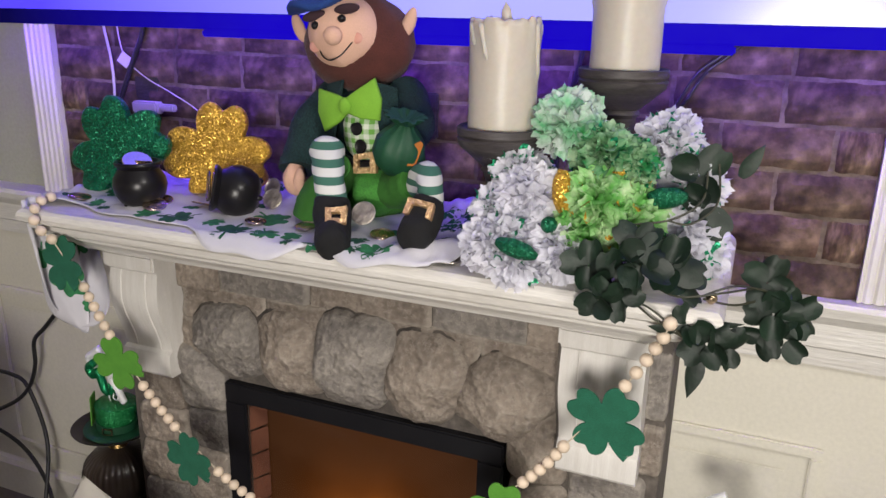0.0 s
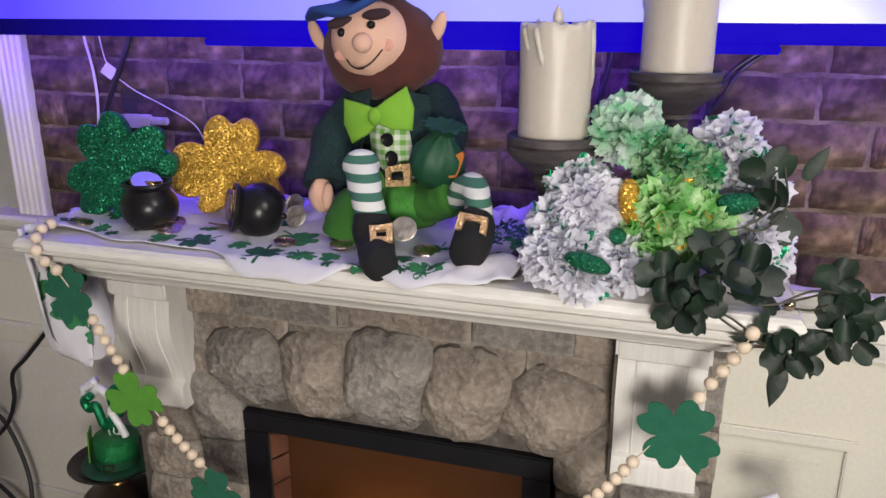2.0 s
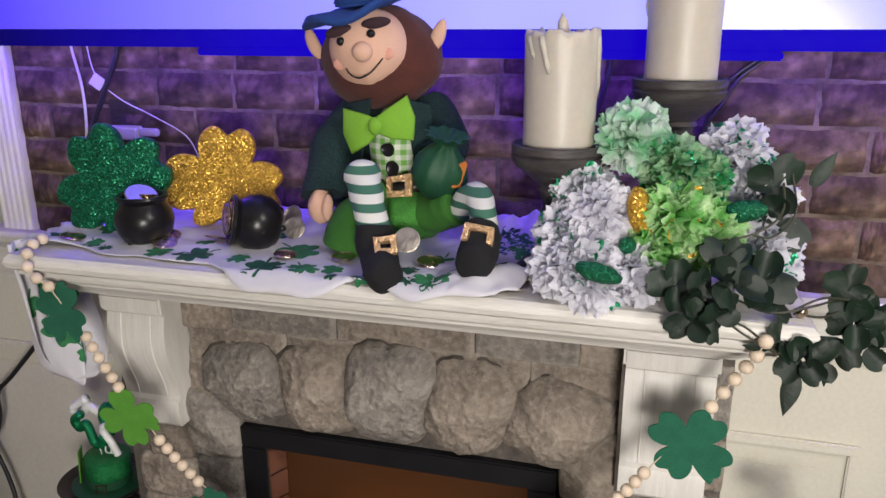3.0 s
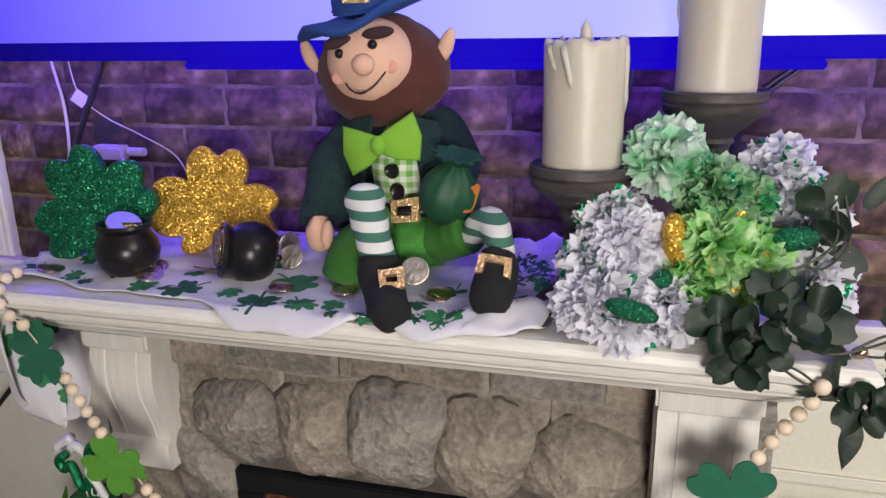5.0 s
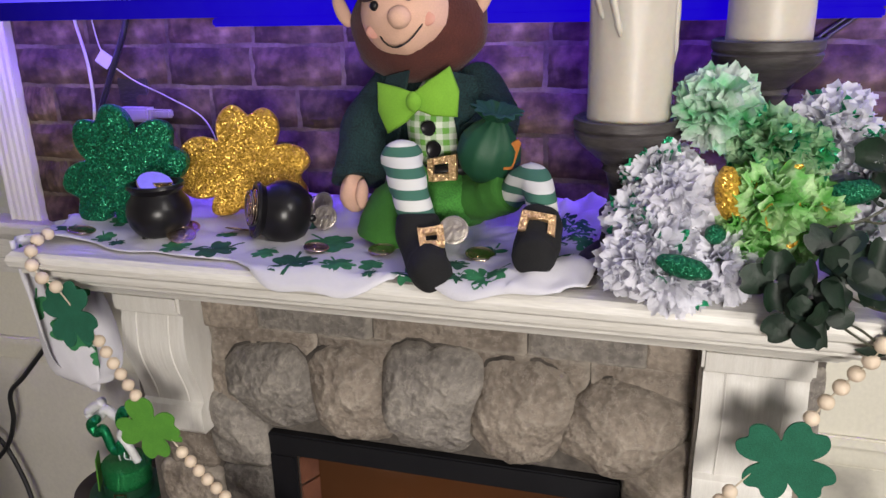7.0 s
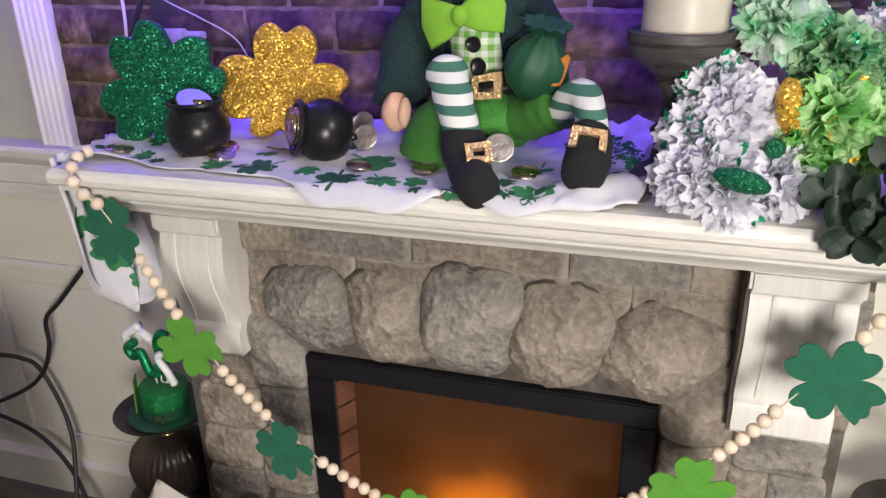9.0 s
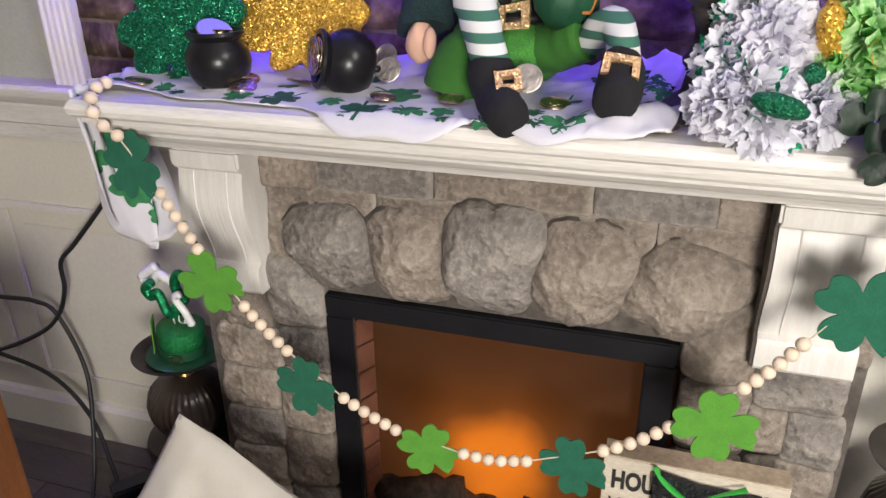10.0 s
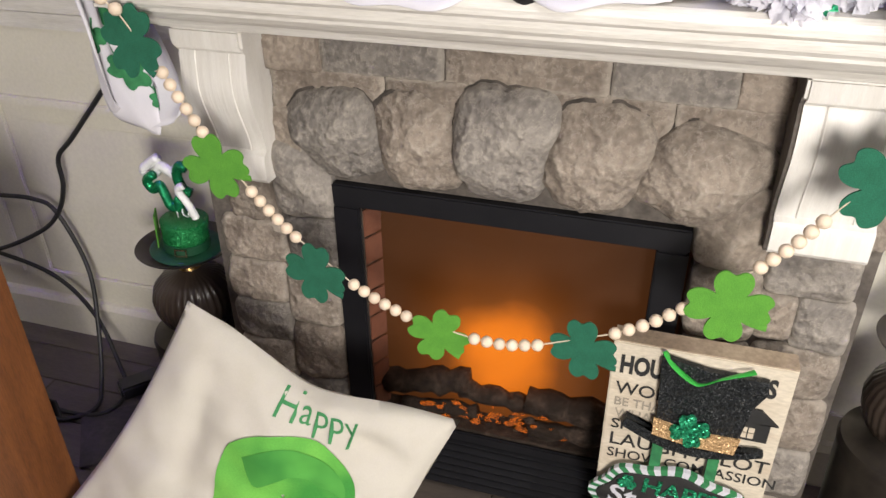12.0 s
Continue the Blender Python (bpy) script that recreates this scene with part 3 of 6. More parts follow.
# the piers at both sides
for i, (x, z, w, h, d) in enumerate((
        (-0.366, 0.648, 0.112, 0.152, 0.044), (-0.478, 0.60, 0.100, 0.10, 0.020), (-0.485, 0.505, 0.136, 0.090, 0.024), (-0.362, 0.520, 0.100, 0.096, 0.026), (-0.492, 0.408, 0.125, 0.096, 0.026),
        (-0.368, 0.396, 0.108, 0.142, 0.034), (-0.492, 0.310, 0.125, 0.095, 0.024), (-0.370, 0.258, 0.112, 0.126, 0.038), (-0.492, 0.212, 0.125, 0.095, 0.026), (-0.370, 0.125, 0.112, 0.13, 0.032), (-0.492, 0.108, 0.125, 0.105, 0.026), (-0.44, -0.01, 0.24, 0.12, 0.030),
        (-0.552, 0.70, 0.040, 0.10, 0.014), (-0.554, 0.82, 0.036, 0.14, 0.014),
        (0.375, 0.665, 0.108, 0.142, 0.046), (0.502, 0.600, 0.128, 0.082, 0.024), (0.380, 0.520, 0.108, 0.135, 0.034), (0.462, 0.512, 0.054, 0.082, 0.024), (0.534, 0.508, 0.080, 0.094, 0.028), (0.382, 0.396, 0.108, 0.104, 0.028), (0.508, 0.408, 0.134, 0.098, 0.028),
        (0.382, 0.285, 0.110, 0.110, 0.030), (0.512, 0.298, 0.134, 0.110, 0.026), (0.382, 0.168, 0.110, 0.115, 0.030), (0.512, 0.182, 0.134, 0.112, 0.026), (0.45, 0.03, 0.25, 0.15, 0.030), (0.572, 0.70, 0.026, 0.09, 0.014), (0.572, 0.82, 0.026, 0.12, 0.014))):
    stone(x, z, w + 0.012, h + 0.010, d, 90 + i * 4.1, stone_tan if i % 3 else stone_grey, n=30, square=7.0, edge=9, rag=0.04, rough=0.008, facets=7)

# the electric insert
insert = part("insert_frame", Geo().box(-0.308, 0.315, -0.272, -0.20, 0.609, 0.652, c=0.003).box(-0.308, -0.257, -0.272, -0.20, FLOOR, 0.609, c=0.003)
              .box(0.264, 0.315, -0.272, -0.20, FLOOR, 0.609, c=0.003).box(-0.257, 0.264, -0.270, -0.20, 0.088, 0.112, c=0.003).box(-0.257, 0.264, -0.235, -0.20, FLOOR, 0.088), black_metal, fireplace, "matt black metal insert frame")
for i in range(7):
    part("slat", Geo().box(-0.255, 0.264, -0.008, 0.012, -0.003, 0.003, c=0.001), black_metal, insert, "", pose(0, -0.254, 0.072 - i * 0.021, 28, 0, 0))

flame_mat = bpy.data.materials.new("flame_screen")
flame_mat.use_nodes = True
fn, fl = flame_mat.node_tree.nodes, flame_mat.node_tree.links
fb = fn["Principled BSDF"]
fb.inputs["Base Color"].default_value = (0.05, 0.022, 0.01, 1)
fb.inputs["Roughness"].default_value = 0.5
fc = fn.new("ShaderNodeTexCoord")


def flame_lobe(cx, cz, wx, wz, power):
    mp = fn.new("ShaderNodeMapping")
    mp.vector_type = "TEXTURE"
    mp.inputs["Location"].default_value, mp.inputs["Scale"].default_value = (cx, 0, cz), (wx, 1, wz)
    fl.new(fc.outputs["Object"], mp.inputs[0])
    nz = fn.new("ShaderNodeTexNoise")
    nz.inputs["Scale"].default_value, nz.inputs["Detail"].default_value = 3.0, 3.0
    fl.new(mp.outputs[0], nz.inputs["Vector"])
    mx = fn.new("ShaderNodeMix")
    mx.data_type = "RGBA"
    mx.blend_type = "LINEAR_LIGHT"
    mx.inputs[0].default_value = 0.10
    fl.new(mp.outputs[0], mx.inputs[6])
    fl.new(nz.outputs["Color"], mx.inputs[7])
    gr = fn.new("ShaderNodeTexGradient")
    gr.gradient_type = "QUADRATIC_SPHERE"
    fl.new(mx.outputs[2], gr.inputs[0])
    ml = fn.new("ShaderNodeMath")
    ml.operation = "MULTIPLY"
    ml.inputs[1].default_value = power
    fl.new(gr.outputs[1], ml.inputs[0])
    return ml.outputs[0]


lobes = [flame_lobe(0.02, 0.27, 0.38, 0.46, 0.30), flame_lobe(0.0, 0.31, 0.25, 0.23, 0.62), flame_lobe(0.05, 0.33, 0.10, 0.15, 0.32), flame_lobe(-0.05, 0.31, 0.11, 0.13, 0.30), flame_lobe(0.0, 0.20, 0.22, 0.12, 0.45)]
total = lobes[0]
for l in lobes[1:]:
    ad = fn.new("ShaderNodeMath")
    fl.new(total, ad.inputs[0])
    fl.new(l, ad.inputs[1])
    total = ad.outputs[0]
rp = fn.new("ShaderNodeValToRGB")
rp.color_ramp.elements[0].color = (0.042, 0.015, 0.005, 1)
rp.color_ramp.elements[1].color = (1.0, 0.27, 0.015, 1)
e1 = rp.color_ramp.elements.new(0.28)
e1.color = (0.17, 0.046, 0.006, 1)
e2 = rp.color_ramp.elements.new(0.62)
e2.color = (0.78, 0.19, 0.009, 1)
fl.new(total, rp.inputs[0])
fl.new(rp.outputs[0], fb.inputs["Emission Color"])
fb.inputs["Emission Strength"].default_value = 2.1
part("flame_screen", Geo().box(-0.257, 0.266, -0.204, -0.2005, 0.112, 0.609), flame_mat, insert, "glowing orange electric flame screen")
ember = material("ember", (0.03, 0.012, 0.006), 0.8, second=(0.02, 0.01, 0.006), scale=30)
en = ember.node_tree.nodes
en_noise, en_ramp = en.new("ShaderNodeTexNoise"), en.new("ShaderNodeValToRGB")
en_noise.inputs["Scale"].default_value, en_noise.inputs["Detail"].default_value = 55, 4
en_ramp.color_ramp.elements[0].position, en_ramp.color_ramp.elements[1].position = 0.54, 0.70
en_ramp.color_ramp.elements[0].color, en_ramp.color_ramp.elements[1].color = (0, 0, 0, 1), (1.0, 0.22, 0.015, 1)
ember.node_tree.links.new(en_noise.outputs[0], en_ramp.inputs[0])
ember.node_tree.links.new(en_ramp.outputs[0], en["Principled BSDF"].inputs["Emission Color"])
en["Principled BSDF"].inputs["Emission Strength"].default_value = 6.5
char = material("char", (0.045, 0.032, 0.025), 0.9, second=(0.14, 0.10, 0.078), scale=30, mix=0.6, grain=0.3, bump=0.8, bump_scale=60)
for i, (a, b, r) in enumerate((((-0.24, -0.224, 0.175), (-0.06, -0.222, 0.215), 0.030), ((-0.08, -0.222, 0.190), (0.10, -0.224, 0.182), 0.022), ((0.06, -0.222, 0.195), (0.25, -0.224, 0.190), 0.032), ((-0.20, -0.238, 0.135), (-0.04, -0.236, 0.150), 0.017), ((0.07, -0.238, 0.135), (0.24, -0.236, 0.145), 0.020))):
    pts = [Vector(a).lerp(Vector(b), t / 9) + Vector((0, 0.0, 0.010 * noise.noise(Vector((t * 0.7, i, 0))))) for t in range(10)]
    part("log", Geo().tube(pts, [r * (0.9 + 0.4 * noise.noise(Vector((t * 0.9, i * 3.0, 1)))) for t in range(10)], 12), char, insert, "charred artificial log", None, 180)
ern = random.Random(8)
for i in range(70):
    x = ern.gauss(0.0, 0.085)
    z = 0.126 + abs(ern.gauss(0, 0.036)) * (1 - min(0.8, abs(x) * 4))
    r = ern.uniform(0.003, 0.0075)
    part("ember", Geo().ball((x, -0.249 + ern.uniform(0, 0.006), z), (r * 1.5, r * 0.6, r * 0.8), 0, None, 10, 7, 0.5, i * 1.7), ember if i % 5 else char, insert, "", None, 180)
part("firebox_floor", Geo().box(-0.257, 0.266, -0.262, -0.2045, 0.1125, 0.12), char, insert)
fire_brick = material("fire_brick", (0.36, 0.15, 0.09), 0.85, second=(0.27, 0.11, 0.07), scale=20, grain=0.2, bump=0.4)
for side, x in ((0, -0.2565), (1, 0.2575)):
    for i in range(0 if side else 8):
        part("brick", Geo().box(0, 0.004, 0, 0.042, 0, 0.055, c=0.001), fire_brick, insert, "", pose(x, -0.2605, 0.124 + i * 0.060, 0, 0, -26))
    part("side_lining", Geo().box(x + (0 if not side else 0.006), x + (0.002 if not side else 0.008), -0.262, -0.2045, 0.121, 0.608), stone_joint, insert)
pane_mat = bpy.data.materials.new("pane_glass")
pane_mat.use_nodes = True
pn = pane_mat.node_tree
for nd in list(pn.nodes):
    pn.nodes.remove(nd)
po, ps, pt, pg, pl = (pn.nodes.new(k) for k in ("ShaderNodeOutputMaterial", "ShaderNodeMixShader", "ShaderNodeBsdfTransparent", "ShaderNodeBsdfGlossy", "ShaderNodeFresnel"))
pg.inputs["Roughness"].default_value = 0.06
pl.inputs[0].default_value = 1.18
pt.inputs[0].default_value = (0.66, 0.65, 0.64, 1)
pn.links.new(pl.outputs[0], ps.inputs[0])
pn.links.new(pt.outputs[0], ps.inputs[1])
pn.links.new(pg.outputs[0], ps.inputs[2])
pn.links.new(ps.outputs[0], po.inputs[0])
pane = part("glass_pane", Geo().box(-0.256, 0.265, -0.2655, -0.2635, 0.1125, 0.6085), pane_mat, insert, "clear glass front pane")
pane.visible_shadow = False

# ---- shared shapes ----
TOP = 1.0385


def clover_outline(size, leaves=4, turn=0.0, n=96, notch=0.10, waist=0.42, sharp=3.0, stub=1.0):
    pts = []
    for i in range(n):
        a = 2 * math.pi * i / n
        u = ((a - radians(turn)) * leaves / (2 * math.pi)) % 1.0 * 2 - 1
        u = u + 1 if u < 0 else u - 1
        r = waist + (1 - waist) * (1 - abs(u) ** sharp) - notch * math.exp(-(u / 0.20) ** 2) * 1.3
        r *= 1 - (1 - stub) * math.exp(-(((a - radians(270) + math.pi) % (2 * math.pi) - math.pi) / 0.62) ** 4)
        pts.append((size * r * math.cos(a), size * r * math.sin(a)))
    return pts


def facing(x, y, z, turn=0, yaw=0, tilt=0):
    """Stands a flat outline upright so that it faces -y."""
    return pose(x, y, z, 90 + tilt, 0, yaw) @ pose(0, 0, 0, 0, 0, turn)


def letters(text, size, bold=0.0):
    """The outline of some words as flat vertices and faces, from the built-in font."""
    cu = bpy.data.curves.new("words", "FONT")
    cu.body, cu.size, cu.resolution_u, cu.offset = text, size, 3, bold
    ob = bpy.data.objects.new("words", cu)
    me = bpy.data.meshes.new_from_object(ob)
    vs = [tuple(v.co) for v in me.vertices]
    fs = [tuple(p.vertices) for p in me.polygons]
    bpy.data.objects.remove(ob)
    bpy.data.curves.remove(cu)
    bpy.data.meshes.remove(me)
    return vs, fs


# ---- runner cloth with printed shamrocks ----
def smooth(a, b, t):
    t = min(1.0, max(0.0, (t - a) / (b - a)))
    return t * t * (3 - 2 * t)


def cloth_front(x):
    return -0.415 - 0.052 * smooth(-0.45, -0.10, x) + 0.030 * smooth(0.10, 0.26, x) + 0.012 * math.sin(x * 21 + 0.6) + 0.006 * math.sin(x * 47)


def cloth_height(x, y):
    w = abs(noise.noise(Vector((x * 9, y * 14, 1.7)))) * 0.022 + abs(noise.noise(Vector((x * 22, y * 26, 4.1)))) * 0.010
    w *= 0.45 + 0.9 * smooth(0.02, 0.24, x) + 0.55 * smooth(-0.52, -0.62, x) + 0.6 * smooth(-0.26, -0.12, y)
    fold = smooth(0.10, 0.19, x) * (1 - 0.5 * smooth(0.235, 0.268, x)) * smooth(-0.335, -0.20, y)
    w += fold * (0.006 + 0.020 * abs(noise.noise(Vector((x * 17 + y * 9, y * 11, 7.3)))) + 0.011 * noise.noise(Vector((x * 52, y * 36, 2.9))))
    w += 0.016 * smooth(-0.30, -0.20, y) * smooth(-0.22, -0.14, x) * (1 - smooth(-0.10, -0.04, x))
    z = TOP + 0.0022 + w
    if y < -0.452:
        z = min(z, TOP + 0.003) - max(0.0, -0.455 - y) * 1.1
    return z


def cloth_point(u, v):
    x = -0.622 + 0.887 * u + 0.008 * math.sin(v * 9)
    f = cloth_front(x)
    y = f + (-0.10 - f) * v
    return Vector((x, y, cloth_height(x, y)))


NU, NV = 150, 48
runner = thing("table_runner", "wrinkled white cloth runner printed with green shamrocks", "cloth")
g = Geo()
g.add([cloth_point(i / NU, j / NV) for i in range(NU + 1) for j in range(NV + 1)],
      [(i * (NV + 1) + j, (i + 1) * (NV + 1) + j, (i + 1) * (NV + 1) + j + 1, i * (NV + 1) + j + 1) for i in range(NU) for j in range(NV)])


def hang_point(u, v):
    """The end that falls over the shelf's west end to a point."""
    y = -0.438 + 0.155 * u
    w = (1.0001 - v ** 2.6) ** 0.6
    y = -0.372 + (y + 0.372) * w
    x = -0.624 + 0.014 * math.sin(u * 11 + v * 3) * (0.3 + v) + 0.008 * math.sin(u * 23 + 1) + 0.045 * v * (u - 0.2) + 0.09 * max(0.0, v - 0.35) * (u - 0.3)
    return Vector((x - 0.006 + 0.02 * v, y, TOP + 0.008 - 0.292 * v * (0.86 + 0.14 * math.sin(u * math.pi))))


g.add([hang_point(i / 30, j / 30) for i in range(31) for j in range(31)], [(i * 31 + j, (i + 1) * 31 + j, (i + 1) * 31 + j + 1, i * 31 + j + 1) for i in range(30) for j in range(30)])
sheet = part("cloth_sheet", g, cloth, runner, angle=180)
thick = sheet.modifiers.new("thickness", "SOLIDIFY")
thick.thickness, thick.offset = 0.0012, 1


def print_clover(at, size, turn, mat, leaves):
    """A shamrock dyed into the cloth, laid along its folds."""
    out = clover_outline(size, leaves, turn, 48, 0.16, 0.44)
    vs, fs = [], []
    for r in (0.0, 0.35, 0.7, 1.0):
        for px, py in out:
            vs.append(at(px * r, py * r))
    for j in range(3):
        for i in range(48):
            a, b = j * 48 + i, j * 48 + (i + 1) % 48
            fs.append((a, b, b + 48, a + 48))
    n = len(vs)
    c, s = math.cos(radians(turn + 180 / leaves)), math.sin(radians(turn + 180 / leaves))
    for k in range(5):
        d = size * (0.2 + 0.28 * k)
        vs += [at(c * d - s * size * 0.06, s * d + c * size * 0.06), at(c * d + s * size * 0.06, s * d - c * size * 0.06)]
    fs += [(n + 2 * k, n + 2 * k + 1, n + 2 * k + 3, n + 2 * k + 2) for k in range(4)]
    part("printed_shamrock", Geo().add(vs, fs), mat, runner, "", None, 180)


rnd = random.Random(5)
spots = [(-0.585, -0.36, 0.020), (-0.60, -0.20, 0.024), (-0.49, -0.385, 0.017), (-0.455, -0.40, 0.012), (-0.35, -0.40, 0.022), (-0.30, -0.335, 0.016), (-0.285, -0.40, 0.030), (-0.20, -0.40, 0.018),
         (-0.125, -0.335, 0.036), (-0.14, -0.43, 0.032), (-0.075, -0.425, 0.024), (-0.03, -0.415, 0.016), (-0.02, -0.445, 0.010), (-0.055, -0.30, 0.018), (0.03, -0.440, 0.018), (0.085, -0.40, 0.020), (0.135, -0.43, 0.026),
         (0.12, -0.33, 0.022), (0.10, -0.44, 0.012), (-0.36, -0.20, 0.022), (-0.19, -0.26, 0.020), (0.21, -0.30, 0.026), (0.23, -0.22, 0.024), (0.16, -0.20, 0.022), (0.225, -0.37, 0.018), (-0.52, -0.30, 0.02), (-0.25, -0.14, 0.026), (-0.12, -0.15, 0.022), (0.19, -0.255, 0.02), (0.245, -0.265, 0.018), (0.20, -0.185, 0.022), (0.25, -0.31, 0.016), (0.175, -0.34, 0.014)]
for i, (x, y, s) in enumerate(spots):
    print_clover(lambda a, b, x=x, y=y: Vector((x + a, y + b, cloth_height(x + a, y + b) + 0.0016)), s * 1.2, rnd.uniform(0, 90), print_green if i % 3 else print_dark, 4 if i % 3 != 2 else 3)
for u, v, s in ((0.5, 0.28, 0.030), (0.42, 0.62, 0.030), (0.6, 0.80, 0.018), (0.18, 0.45, 0.022), (0.75, 0.42, 0.02), (0.15, 0.12, 0.018)):
    print_clover(lambda a, b, u=u, v=v: hang_point(min(1, max(0, u + a / 0.2)), min(1, max(0, v - b / 0.292))) + Vector((0.0040, -0.0016, 0)), s * 1.25, rnd.uniform(0, 90), print_green, 3)


# ---- glitter shamrocks ----
def glitter_shamrock(x, y, z, size, turn, yaw, tilt, mat, label, stub=1.0):
    g = Geo().slab(clover_outline(size, 4, turn, 144, 0.14, 0.56, 3.0, stub), 0.020, 0, None, 0.003)
    shape("glitter_shamrock", g, mat, label, "decoration", "glitter shamrocks", at=facing(x, y, z, 0, yaw, tilt), angle=50)


glitter_shamrock(-0.512, -0.285, 1.127, 0.117, 118, 8, -8, glit_green, "thick dark green glitter shamrock standing on the runner")
glitter_shamrock(-0.330, -0.215, 1.120, 0.115, 84, 16, -14, glit_gold, "thick gold glitter shamrock leaning behind a black pot", 0.66)


# ---- coins ----
coin_rim = Geo().lathe([(0.0, 0.0), (0.0172, 0.0), (0.0186, 0.0004), (0.019, 0.0012), (0.0186, 0.0021), (0.0172, 0.0025), (0.0165, 0.0019), (0.0, 0.0019)], 36)
coin_face = Geo().slab(clover_outline(0.009, 4, 20, 48), 0.0008, m=pose(0, 0, 0.0021)).add(*(lambda a: (a.v, a.f))(Geo().lathe([(0.0138, 0.0018), (0.0142, 0.0024), (0.0148, 0.0024), (0.0152, 0.0018)], 36)))
rim_gold, face_gold = coin_rim.mesh("coin_gold", coin_gold), coin_face.mesh("coin_relief", coin_gold)
rim_silver, face_silver = coin_rim.mesh("coin_silver", coin_silver), coin_face.mesh("coin_relief_silver", coin_silver)


def coin(x, y, z, rx=0, ry=0, rz=0, gold=True, scale=1.0, label="shiny gold plastic coin lying on the runner"):
    c = tagged(new("coin", rim_gold if gold else rim_silver), label, "coin", "scattered coins")
    c.matrix_basis = pose(x, y, z, rx, ry, rz) @ Matrix.Scale(scale, 4)
    r = new("relief", face_gold if gold else face_silver)
    r.parent = c
    return c


for x, y, rx, ry, s in ((-0.545, -0.37, 6, 8, 1.15), (-0.360, -0.368, 12, -22, 1.15), (-0.375, -0.330, 10, -14, 1.05), (-0.289, -0.318, 14, 16, 1.15), (-0.131, -0.372, 6, 3, 1.0), (-0.033, -0.362, 5, -4, 1.05), (0.111, -0.356, 8, -6, 1.1)):
    coin(x, y, cloth_height(x, y) + 0.006, rx, ry, rx * 9, True, s)
coin(0.257, -0.408, TOP + 0.004, 5, -3, 20, False, 1.05, "shiny silver plastic coin on the bare mantel")
coin(-0.168, -0.262, 1.083, 66, 0, -12, False, 1.05, "silver coin propped upright beside the tipped pot")
coin(-0.160, -0.276, 1.066, 62, 0, 6, False, 1.05, "silver coin leaning on another coin")
coin(0.070, -0.345, 1.080, 56, 0, 12, False, 1.12, "silver coin leaning between the doll's legs")


# ---- pots of gold ----
def pot(at, label, tipped):
    p = thing("coin_pot", label, "pot", at @ Matrix.Scale(0.90, 4), "black pots")
    prof = [(0.0, 0.0), (0.024, 0.001), (0.040, 0.010), (0.051, 0.026), (0.0555, 0.046), (0.052, 0.064), (0.044, 0.076), (0.041, 0.082), (0.046, 0.088), (0.049, 0.092), (0.047, 0.097), (0.041, 0.097), (0.037, 0.090), (0.037, 0.080), (0.0, 0.078)]
    part("bowl", Geo().lathe(prof, 40), pot_black, p, "", None, 50)
    arc = [(0.046 * math.cos(a), 0.003, 0.090 + 0.030 * math.sin(a)) for a in [math.pi * i / 14 for i in range(15)]]
    part("handle", Geo().tube([Matrix.Rotation(radians(70 if tipped else 118), 3, "X") @ (Vector(q) - Vector((0, 0, 0.09))) + Vector((0, 0, 0.09)) for q in arc], 0.0016, 6), wire_mat, p, "thin wire handle")
    for i in range(3):
        a = 2.1 * i
        part("foot", Geo().ball((0.03 * math.cos(a), 0.03 * math.sin(a), 0.004), (0.007, 0.007, 0.008), nu=10, nv=6), pot_black, p)
    return p


pot(pose(-0.408, -0.350, TOP + 0.003), "round black cauldron filled with gold coins", False)
for i, (dx, dy, dz, rx, ry) in enumerate(((0, 0.004, 0.086, 4, 10), (-0.014, -0.010, 0.090, 14, -16), (0.010, 0.006, 0.095, -6, 12), (-0.012, 0.010, 0.094, 10, 20))):
    coin(-0.408 + dx * 0.8, -0.350 + dy * 0.8, 1.031 + dz, rx, ry, i * 40, True, 0.9, "gold coin heaped in a black pot")
mirror_gold = material("mirror_gold", (0.80, 0.72, 0.60), 0.12, 1.0, second=(0.74, 0.66, 0.54), scale=60)
big = shape("coin", Geo().lathe([(0.0, 0.0), (0.026, 0.0), (0.0275, 0.0016), (0.026, 0.0032), (0.0, 0.0032)], 40), mirror_gold, "large polished coin on top of the full pot", "coin", "scattered coins")
big.matrix_basis = Matrix.Translation((-0.404, -0.356, 1.128)) @ Vector((0.445, -0.264, 0.86)).to_track_quat("Z", "Y").to_matrix().to_4x4()
pot(pose(-0.212, -0.318, 1.084, 0, 0, 0) @ pose(0, 0, 0, 78, 0, -52) @ pose(0, 0, -0.045), "black cauldron tipped on its side spilling coins", True)
for i, d in enumerate((0.040, 0.047)):
    m = pose(-0.212, -0.318, 1.084) @ pose(0, 0, 0, 78, 0, -52) @ pose(0.002 * i, 0.003, d, 6 * i, 0, 50 * i)
    e = m.to_euler()
    coin(*m.translation, *[math.degrees(k) for k in e], True, 1.5, "gold coin in the mouth of the tipped pot")


